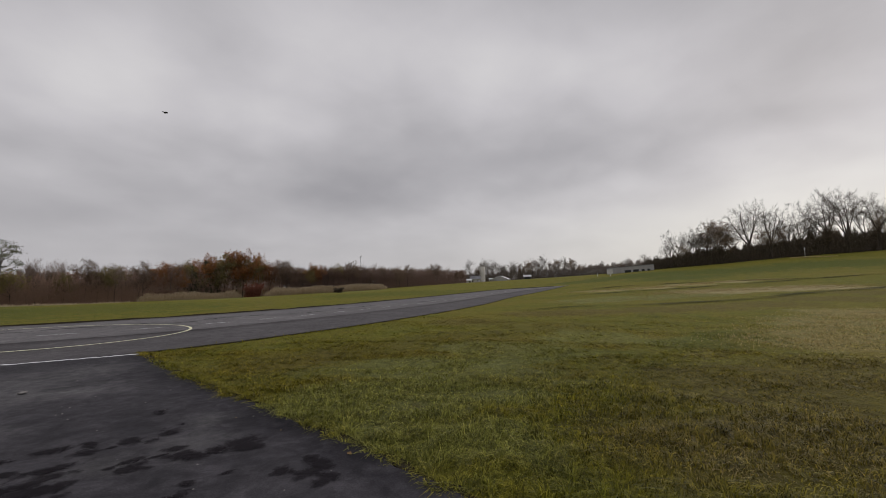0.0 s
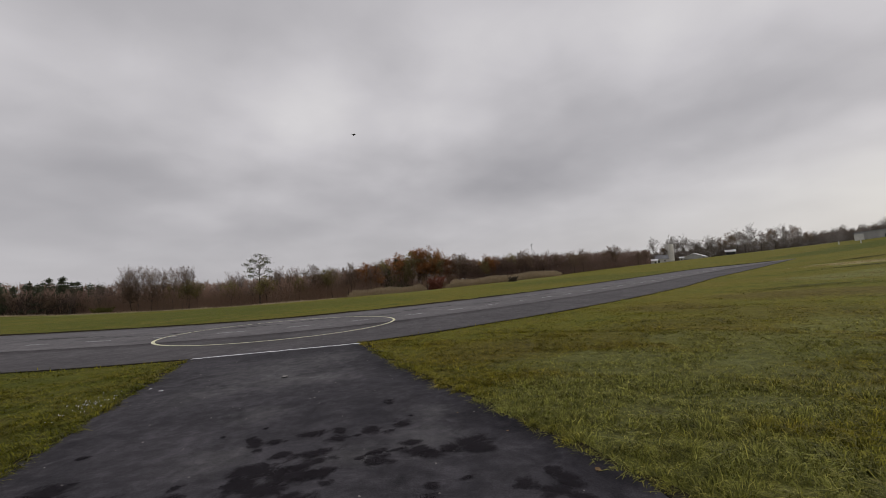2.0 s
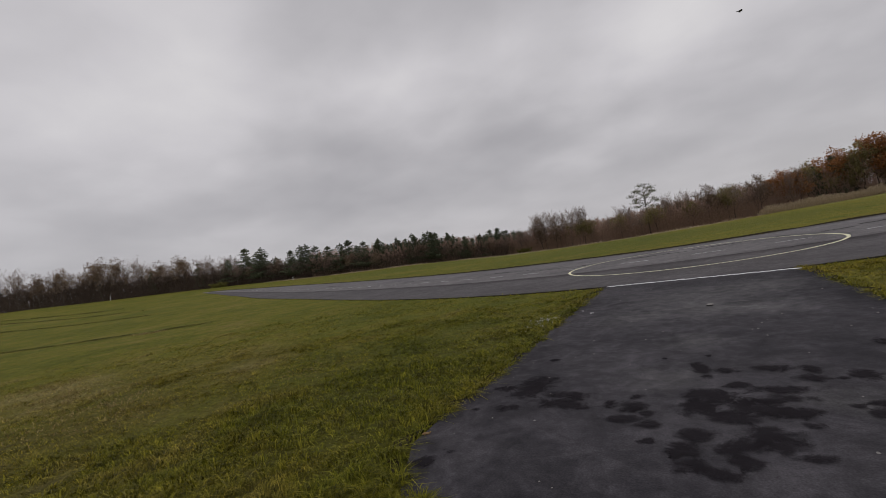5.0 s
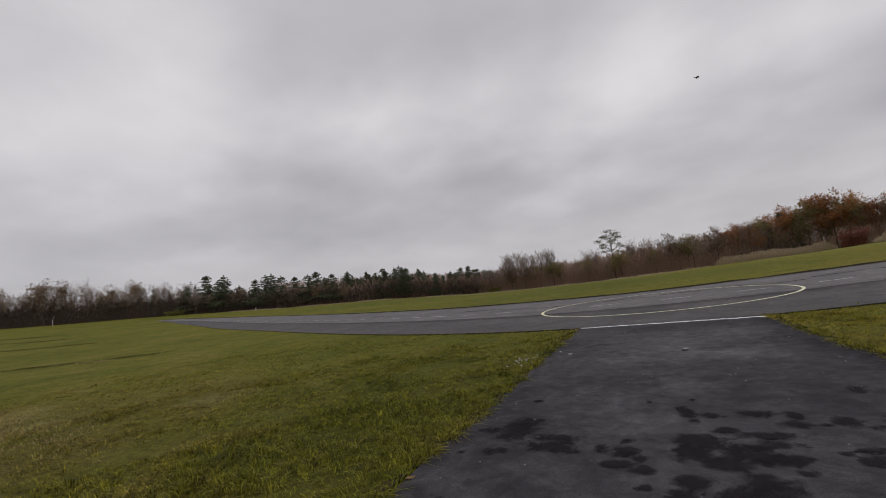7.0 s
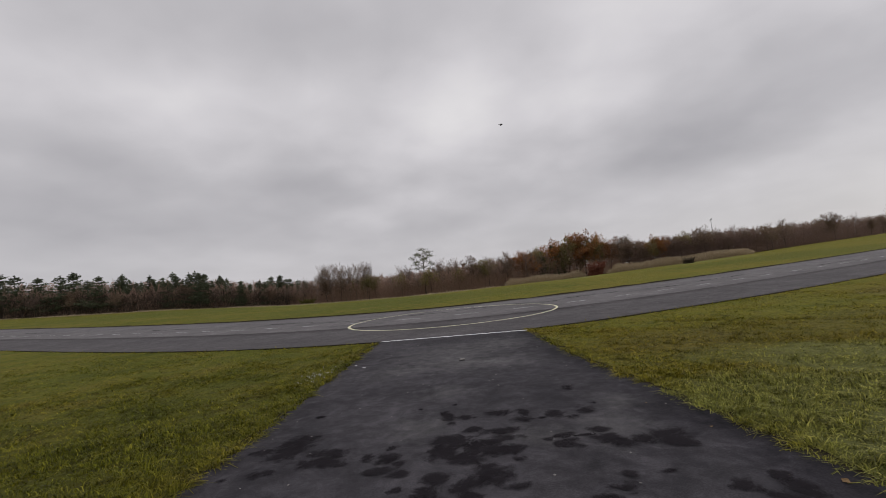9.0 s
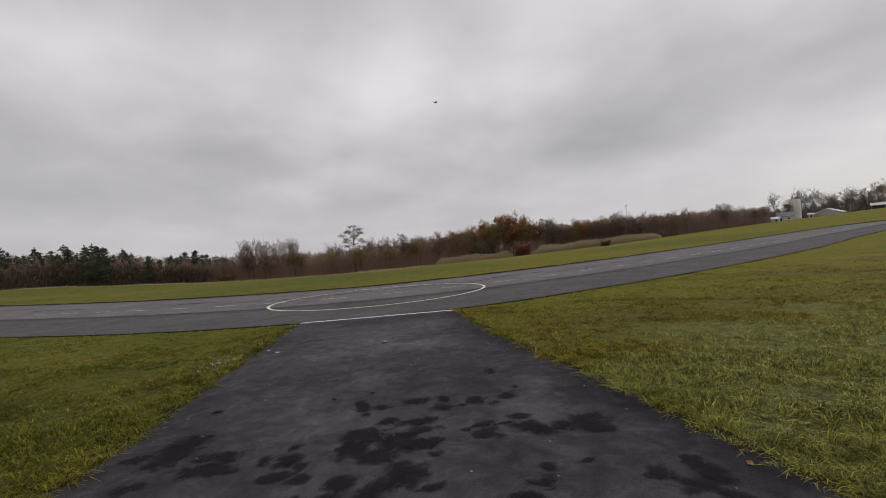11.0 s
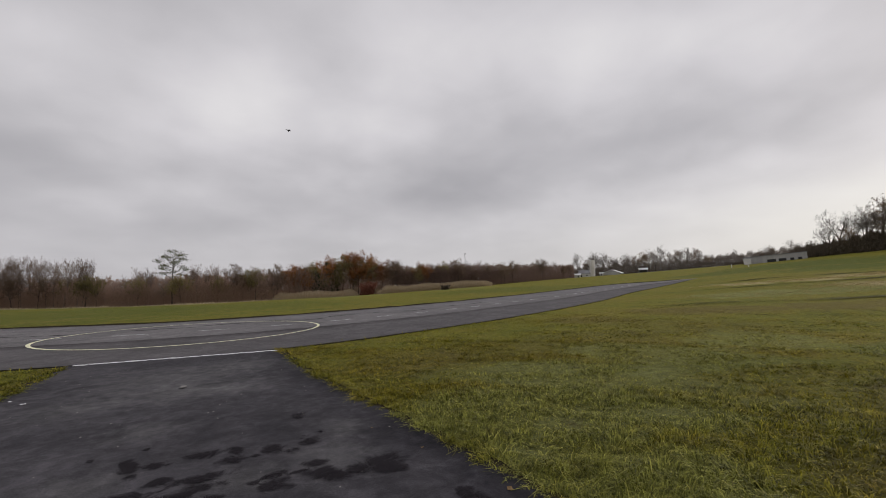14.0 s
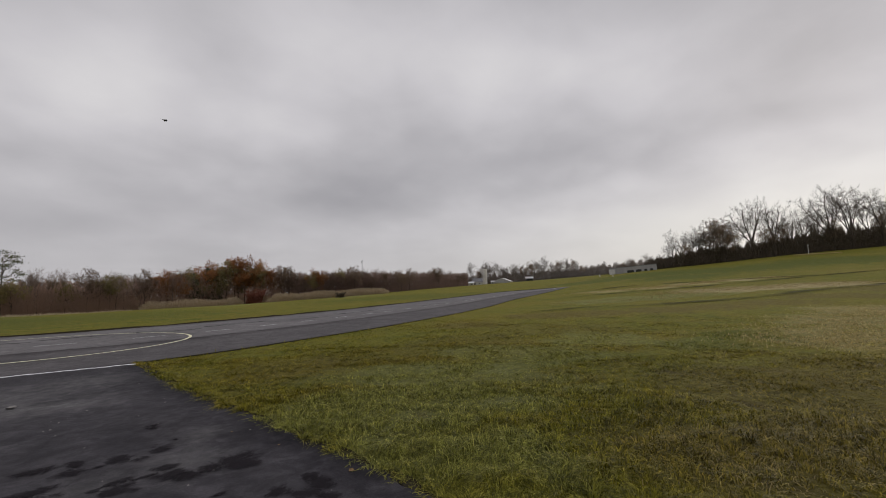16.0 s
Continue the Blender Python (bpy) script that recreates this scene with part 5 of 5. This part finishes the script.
# ---- grass ----
LEFT_X = lambda y: np.interp(y, *np.array(PATH_LEFT).T[::-1])
RIGHT_X = lambda y: np.interp(y, *np.array(PATH_RIGHT).T[::-1])
NEAR_Y = lambda x: np.interp(x, RW_NEAR[:, 0], RW_NEAR[:, 1])
FAR_Y = lambda x: np.interp(x, RW_FAR[:, 0], RW_FAR[:, 1])


def on_turf(x, y, edge=0.0):
    on_path = (x > LEFT_X(y) + edge) & (x < RIGHT_X(y) - edge) & (y < NEAR_Y(x) + 0.1)
    on_runway = (y > NEAR_Y(x) + edge) & (y < FAR_Y(x) - edge) & (x > -110) & (x < 67)
    return ~(on_path | on_runway)


def lumps(x, y):
    """Slow waves in the turf, to bunch the blades."""
    return 0.5 + 0.22 * np.sin(x * 2.1 + 1.3 * np.sin(y * 1.7)) + 0.18 * np.sin(y * 3.3 + 2 * np.sin(x * 1.1)) + 0.16 * np.sin((x + y) * 6.1 + np.sin(x * 4.0))


def blades(name, x, y, tall, wide, rng, mat, label, flop=1.0, bent=True):
    """Blades of grass: bent ones of three triangles, or straight ones of one."""
    n = len(x)
    base = np.c_[x, y, height(x, y) - 0.015]
    # neighbours in a tuft lean the same way and stand to a like height
    cell = np.floor(np.c_[x, y] / 0.13 + 0.8 * np.c_[np.sin(y * 9 + 3 * x), np.sin(x * 8 - 2 * y)]).astype(int)
    tuft = np.random.default_rng(1).random((64, 64, 2))[cell[:, 0] % 64, cell[:, 1] % 64]
    a = tuft[:, 0] * 2 * math.pi + rng.normal(0, 0.9, n)
    tall = tall * (0.55 + 0.95 * tuft[:, 1])
    d = np.c_[np.cos(a), np.sin(a), np.zeros(n)]
    s = np.c_[-np.sin(a), np.cos(a), np.zeros(n)]
    b = rng.uniform(0.4, 1.25, (n, 1)) * flop
    h, w = tall[:, None], wide[:, None]
    m = base + d * h * b * 0.5 + np.c_[np.zeros((n, 2)), h * (0.75 - 0.3 * b)]
    tip = base + d * h * b * 1.6 + np.c_[np.zeros((n, 2)), h * np.maximum(1.1 - 0.8 * b, 0.10)]
    if bent:
        v = np.stack([base - s * w, base + s * w, m + s * w * 0.8, m - s * w * 0.8, tip], 1).reshape(-1, 3)
        k = np.arange(n)[:, None] * 5
        f = np.concatenate([k + (0, 1, 2), k + (0, 2, 3), k + (3, 2, 4)]).reshape(-1, 3)
    else:
        v = np.stack([base - s * w * 1.3, base + s * w * 1.3, tip], 1).reshape(-1, 3)
        f = np.arange(3 * n).reshape(-1, 3)
    return tagged(part(name, mesh_of(name, v, f), mat), label, "grass", kind="stuff")


def turf_blades():
    rng = np.random.default_rng(8)
    # rings round the standing place: inner and outer radius, blades a square metre, height, half width
    for name, r0, r1, dens, tall, wide, bent in (("turf_blades", 1.2, 4.6, 8500, 0.110, 0.0036, True), ("turf_blades", 4.6, 7.5, 4000, 0.090, 0.0047, True),
                                                 ("turf_blades", 7.5, 13.0, 2400, 0.064, 0.005, False), ("turf_blades", 13.0, 26.0, 620, 0.05, 0.0078, False)):
        n = int(dens * math.pi * (r1 * r1 - r0 * r0) * 0.545)
        r = np.sqrt(rng.uniform(r0 * r0, r1 * r1, n))
        az = np.radians(rng.uniform(-108, 88, n))  # all that lies ahead and to both sides
        x, y = -np.sin(az) * r, np.cos(az) * r
        l = lumps(x, y)
        hole = np.random.default_rng(4).random((64, 64))[np.floor(x / 0.19 + 0.7 * np.sin(y * 7)).astype(int) % 64, np.floor(y / 0.19 + 0.7 * np.sin(x * 6 + 1)).astype(int) % 64]
        keep = on_turf(x, y, 0.02) & (rng.random(n) < (0.35 + 0.75 * l) * np.clip(hole * 1.6 + 0.25, 0.4, 1.15))
        x, y, l = x[keep], y[keep], l[keep]
        fade = np.clip((26.5 - np.hypot(x, y)) / 8, 0.2, 1)
        blades(name, x, y, tall * rng.uniform(0.45, 1.2, len(x)) * (0.5 + 0.9 * l) * fade, wide * rng.uniform(0.7, 1.3, len(x)), rng, BLADE,
               "short green and straw-coloured autumn grass", 1.0, bent)
    # a thinner stand behind the standing place
    n = 150000
    r, az = np.sqrt(rng.uniform(1.4, 64, n)), np.radians(rng.uniform(88, 252, n))
    x, y = -np.sin(az) * r, np.cos(az) * r
    keep = on_turf(x, y, 0.02) & (rng.random(n) < 0.35 + 0.75 * lumps(x, y))
    x, y = x[keep], y[keep]
    blades("turf_blades", x, y, rng.uniform(0.04, 0.10, len(x)), rng.uniform(0.004, 0.008, len(x)), rng, BLADE, "short green and straw-coloured autumn grass", 1.0, False)
    # longer grass hanging over the edges of the path
    n = 34000
    y = rng.uniform(0.2, 12.4, n) ** 1.0
    side = rng.random(n) < 0.5
    off = np.abs(rng.normal(0, 0.13, n)) - 0.07
    x = np.where(side, LEFT_X(y) - off, RIGHT_X(y) + off)
    bunch = 0.5 + 0.5 * np.sin(y * 5 + 2 * np.sin(y * 2.3)) * np.sin(y * 11.0 + side)
    keep = rng.random(n) < 0.3 + 0.7 * bunch
    x, y, bunch = x[keep], y[keep], bunch[keep]
    blades("edge_grass", x, y, rng.uniform(0.05, 0.135, len(x)) * (0.6 + 0.6 * bunch), rng.uniform(0.0027, 0.0046, len(x)) * (1 + y * 0.06), rng, BLADE, "longer tufted grass along the path edge", 1.1)
    # and a ragged rim along the runway
    q = np.concatenate([lerp_line(RW_NEAR, 4000), lerp_line(RW_FAR, 5000)])
    q = q + rng.normal(0, 0.10, q.shape) + np.where(np.arange(len(q))[:, None] < 4000, (0, -0.1), (0, 0.12))
    keep = np.hypot(q[:, 0], q[:, 1]) < 70
    q = q[keep & ~((q[:, 0] > -1.9) & (q[:, 0] < 2.6) & (q[:, 1] < 14))]
    blades("rim_grass", q[:, 0], q[:, 1], rng.uniform(0.03, 0.09, len(q)), np.full(len(q), 0.012), rng, BLADE, "ragged grass rim along the runway", 0.7)


turf_blades()


def windrow(name, pts, wide, tall, n, mat, label, blade_w, seed):
    """A row of longer or cut grass along a line."""
    rng = np.random.default_rng(seed)
    p = lerp_line(pts, 60)
    t = rng.uniform(0, 59, n)
    x = np.interp(t, np.arange(60), p[:, 0]) + rng.normal(0, wide, n)
    y = np.interp(t, np.arange(60), p[:, 1]) + rng.normal(0, wide, n)
    patch = np.clip(0.75 + 0.9 * np.sin(t * 0.55 + seed) * np.sin(t * 0.23 + 2 * seed) + 0.3 * np.sin(t * 2.1), 0.05, 1.2)
    keep = rng.random(n) < patch * np.clip(2.4 * lumps(1.7 * x, 1.3 * y) - 0.55, 0.05, 1)
    x, y, n = x[keep], y[keep], int(keep.sum())
    return blades(name, x, y, tall * rng.uniform(0.4, 1.1, n) * patch[keep], np.full(n, blade_w), rng, mat, label, 1.0)


def rut_material():
    """Trodden turf and soil, thinning out into the grass at both sides."""
    m, t, b = material("rutted_turf", 0.95, 0.1)
    p = place(t)
    w = t.nodes.new("ShaderNodeAttribute")
    w.attribute_name = "trodden"
    t.links.new(ramp(t, noise_at(t, p, 2.5, 4, 0.65), ((0.3, (0.050, 0.044, 0.014)), (0.7, (0.098, 0.094, 0.026)))), b.inputs["Base Color"])
    f = maths(t, "ADD", w.outputs["Fac"], maths(t, "MULTIPLY", maths(t, "SUBTRACT", noise_at(t, p, 0.8, 5, 0.7, 0.4), 0.5), 1.6))
    mx, clear_ = t.nodes.new("ShaderNodeMixShader"), t.nodes.new("ShaderNodeBsdfTransparent")
    t.links.new(ramp(t, f, ((0.15, grey(0.0)), (0.95, grey(0.8)))), mx.inputs[0])
    t.links.new(clear_.outputs[0], mx.inputs[1])
    t.links.new(b.outputs[0], mx.inputs[2])
    t.links.new(mx.outputs[0], t.nodes["Material Output"].inputs["Surface"])
    return m


RUT = rut_material()


def furrow(pts, wide, tall, n, blade_w, seed):
    """A shallow rut of trodden turf and soil with longer grass standing in it."""
    rng = np.random.default_rng(seed)
    q = lerp_line(pts, 150)
    q[:, 1] += np.convolve(rng.normal(0, 0.35, 158), np.ones(9) / 9, "valid") * wide * 2
    d = np.gradient(q, axis=0)
    side = np.c_[-d[:, 1], d[:, 0]] / np.linalg.norm(d, axis=1)[:, None]
    ends = np.clip(np.minimum(np.arange(150), np.arange(149, -1, -1)) / 18, 0.1, 1)[:, None]
    w = wide * 1.9 * np.abs(rng.normal(1, 0.2, (150, 2)))
    rows = np.concatenate([q + side * w[:, :1], q, q - side * w[:, 1:]])
    i = np.arange(149)
    f = np.concatenate([np.stack([i, i + 150, i + 151, i + 1], -1), np.stack([i + 150, i + 300, i + 301, i + 151], -1)])
    me = mesh_of("furrow", np.c_[rows, height(rows[:, 0], rows[:, 1]) + 0.04], f)
    core = ends[:, 0] * np.clip(0.75 + 0.35 * np.sin(np.arange(150) * 0.16 + seed), 0.4, 1)
    me.attributes.new("trodden", "FLOAT", "POINT").data.foreach_set("value", np.r_[np.zeros(150), core, np.zeros(150)].astype(np.float32))
    tagged(part("furrow", me, RUT), "dark shallow furrow across the mown field", "furrow", kind="structure")
    windrow("furrow_grass", pts, wide, tall, n, ROUGH_BLADE, "longer grass standing in a furrow", blade_w, seed)


# furrows and swaths left by the mower
furrow([(51, 25.6), (58, 24), (62, 18), (65, 12), (67, 6.7), (70, 1)], 0.55, 0.07, 5000, 0.02, 47)
furrow([(40, 21.5), (47, 17.4), (52, 13.8), (57.5, 10.5), (63.5, 6.3), (69, 3), (76, -1.6)], 0.5, 0.07, 5000, 0.02, 31)
furrow([(22, 14.6), (27, 13), (29, 10), (35, 6.5), (38, 5.2), (45, 2.8), (51, -1), (58, -5)], 0.5, 0.06, 5000, 0.016, 32)
furrow([(-140, 37), (-128, 39.6), (-111, 43), (-97, 46)], 0.6, 0.2, 3600, 0.05, 33)
furrow([(-125, 33.5), (-110, 34.8), (-90, 36.5), (-76, 38.6)], 0.5, 0.18, 3600, 0.04, 34)
furrow([(-95, 24), (-82, 25.4), (-70, 27.3), (-57, 30.5)], 0.4, 0.15, 4200, 0.03, 35)
furrow([(-50, 11), (-41.4, 12.7), (-36, 14.6), (-31, 16), (-27, 17.8)], 0.26, 0.11, 6000, 0.018, 36)
windrow("hay_swath", [(47, 24), (51.5, 19.5), (56, 16.5), (63, 14), (66.5, 10.5), (67, 7)], 0.9, 0.11, 14000, HAY, "pale swath of cut dry grass", 0.028, 37)
windrow("hay_swath", [(42, 13.5), (47, 11), (50, 7), (53, 2.5), (56, -2)], 1.8, 0.09, 15000, HAY, "pale swath of cut dry grass", 0.022, 46)
windrow("hay_swath", [(31, 15.5), (36, 13.5), (41, 9)], 1.6, 0.07, 5000, HAY, "pale swath of cut dry grass", 0.018, 38)
windrow("hay_swath", [(15.2, 0.8), (17.8, 0.6), (21.5, 0.4), (25, -0.2), (30, -1.2)], 1.3, 0.10, 15000, HAY, "pale swath of cut dry grass", 0.011, 39)
windrow("hay_swath", [(4.3, 0.9), (5.2, 0.5), (6.8, 0.0)], 0.5, 0.06, 6000, HAY, "pale swath of cut dry grass", 0.0036, 40)
windrow("hay_swath", [(-17.5, 5.4), (-13.6, 4.9), (-11, 4.3), (-8.5, 3.6)], 0.6, 0.08, 7000, HAY, "pale swath of cut dry grass", 0.008, 41)
windrow("hay_swath", [(-10.2, 7.2), (-8.2, 6.4), (-6, 5.9)], 0.5, 0.05, 2500, HAY, "pale swath of cut dry grass", 0.004, 42)
windrow("hay_swath", [(-31.5, 15.2), (-29.6, 15.6)], 0.2, 0.16, 300, HAY, "pale swath of cut dry grass", 0.03, 43)
# unmown verge before the wood
verge = [polar(az, along(WOOD, az)[0] - 3.5) for az in np.arange(50, -9, -2.0)]
for seed in (44, 48):
    windrow("verge_grass", verge, 1.3, 0.42, 15000, REED, "strip of unmown tan grass along the wood", 0.026, seed)


def scatter_flecks():
    """Pale seed heads in the turf beside the path."""
    rng = np.random.default_rng(51)
    n = 110
    x, y = -2.5 + rng.normal(0, 0.16, n), 8.6 + rng.normal(0, 0.40, n)
    keep = x < LEFT_X(y) - 0.1
    c = np.c_[x, y, height(x, y) + rng.uniform(0.03, 0.09, n)][keep]
    tagged(part("seed_heads", mesh_of("seed_heads", *leaves(c, 0.012, rng, 0, 1.2)), WHITE_PAINT), "pale seed heads in grass beside the path", "seed heads", kind="stuff")


def litter(name, x, y, size, mat, label, category, seed):
    """A small curled scrap lying on the paving."""
    rng = np.random.default_rng(seed)
    bm = bmesh.new()
    bmesh.ops.create_grid(bm, x_segments=4, y_segments=3, size=0.5)
    for v in bm.verts:
        k = 1 - 0.7 * abs(v.co.y) - 0.25 * abs(v.co.x)
        v.co.x, v.co.y = v.co.x * (0.7 + 0.5 * k) + rng.normal(0, 0.05), v.co.y * (0.55 + 0.4 * k) + rng.normal(0, 0.05)
        v.co.z = 0.12 + 0.35 * (v.co.x ** 2) + rng.normal(0, 0.04)
    bmesh.ops.scale(bm, vec=(size, size, size), verts=bm.verts)
    ext = bmesh.ops.extrude_face_region(bm, geom=bm.faces[:])
    bmesh.ops.translate(bm, vec=(0, 0, size * 0.04), verts=[v for v in ext["geom"] if isinstance(v, bmesh.types.BMVert)])
    ob = part(name, bm, mat)
    ob.matrix_basis = pose(x, y, ground_z(x, y) + 0.03, 0, 0, float(rng.uniform(0, 360)))
    return tagged(ob, label, category)


PALE_SCRAP = plain("weathered_scrap", (0.15, 0.14, 0.135), (0.26, 0.245, 0.23), 15.0, 0.8, 0.2)
scatter_flecks()


def chips():
    """Small pale stone chips on the worn path."""
    rng = np.random.default_rng(52)
    n = 70
    y = rng.uniform(2.2, 11.5, n)
    x = rng.uniform(LEFT_X(y) + 0.1, RIGHT_X(y) - 0.1)
    v, f = [], []
    for k in range(n):
        a = rng.uniform(0, 6.28) + np.arange(5) * 1.2566
        r = rng.uniform(0.006, 0.014) * rng.uniform(0.7, 1.3, 5)
        low = np.c_[x[k] + r * np.cos(a), y[k] + r * np.sin(a), np.full(5, 0.031)]
        f += [(k * 6 + i, k * 6 + (i + 1) % 5, k * 6 + 5) for i in range(5)]
        v += [*low, (x[k], y[k], 0.031 + r.mean() * 0.7)]
    tagged(part("stone_chips", mesh_of("stone_chips", np.array(v), np.array(f)), PALE_SCRAP), "small pale stone chips on the asphalt path", "stones", kind="stuff")


chips()
litter("paper_scrap", 0.36, 8.7, 0.12, PALE_SCRAP, "curled pale grey scrap on the asphalt path", "scrap", 5)
LEAF = plain("dead_leaf", (0.12, 0.07, 0.03), (0.26, 0.17, 0.08), 20.0, 0.8, 0.2)
litter("paper_scrap", -1.65, 8.97, 0.07, WHITE_METAL, "small white scrap lying on the asphalt path", "scrap", 1)
litter("paper_scrap", -1.88, 9.3, 0.05, WHITE_METAL, "small white scrap lying on the asphalt path", "scrap", 2)
for k, (x, y, s) in enumerate(((-2.40, 3.55, 0.07), (2.25, 5.0, 0.02), (2.45, 4.15, 0.025), (2.62, 3.0, 0.05))):
    litter("dead_leaf", x, y, s, LEAF, "curled dry brown leaf on the asphalt path", "leaf", 10 + k)


def model_jet(m, s):
    """A small dark model jet in flight."""
    top = empty("model_jet")
    dark = plain("dark_model_paint", (0.02, 0.02, 0.025), (0.05, 0.05, 0.06), 3.0, 0.5, 0.4)
    bm = bmesh.new()
    prof = ((-1.0, 0.07), (-0.7, 0.12), (0.0, 0.14), (0.5, 0.11), (0.85, 0.05), (1.05, 0.005))
    for (x0, r0), (x1, r1) in zip(prof, prof[1:]):
        tube(bm, (x0, 0, 0), (x1, 0, 0), r0, r1, 12)
    bmesh.ops.remove_doubles(bm, verts=bm.verts, dist=0.001)
    part("fuselage", bm, dark, top)

    def fin(name, pts, thick, axis):
        b = bmesh.new()
        f = b.faces.new([b.verts.new(p) for p in pts])
        e = bmesh.ops.extrude_face_region(b, geom=[f])
        bmesh.ops.translate(b, vec=axis * thick, verts=[v for v in e["geom"] if isinstance(v, bmesh.types.BMVert)])
        bmesh.ops.recalc_face_normals(b, faces=b.faces)
        part(name, b, dark, top)

    for sd in (-1, 1):
        fin("wing", ((0.35, 0.1 * sd, 0), (-0.45, 0.85 * sd, 0), (-0.65, 0.85 * sd, 0), (-0.6, 0.1 * sd, 0)), 0.03, Vector((0, 0, 1)))
        fin("tailplane", ((-0.7, 0.06 * sd, 0), (-1.0, 0.42 * sd, 0), (-1.15, 0.42 * sd, 0), (-1.0, 0.06 * sd, 0)), 0.02, Vector((0, 0, 1)))
    fin("tail_fin", ((-0.55, 0, 0.1), (-0.95, 0, 0.5), (-1.15, 0, 0.5), (-1.0, 0, 0.05)), 0.02, Vector((0, 1, 0)))
    bm = bmesh.new()
    bmesh.ops.create_uvsphere(bm, u_segments=12, v_segments=8, radius=0.1, matrix=Matrix.Translation((0.42, 0, 0.1)) @ Matrix.Diagonal((2.2, 0.8, 0.9, 1)))
    part("canopy", bm, DARK_GAP, top)
    top.matrix_basis = m @ Matrix.Diagonal((s, s, s, 1))
    return tagged(top, "small dark model jet flying over the field", "model aircraft")


model_jet(pose(*polar(-10.85, 90), 1.65 + 90 * math.tan(radians(19.6)), 12, -6, 190), 0.48)
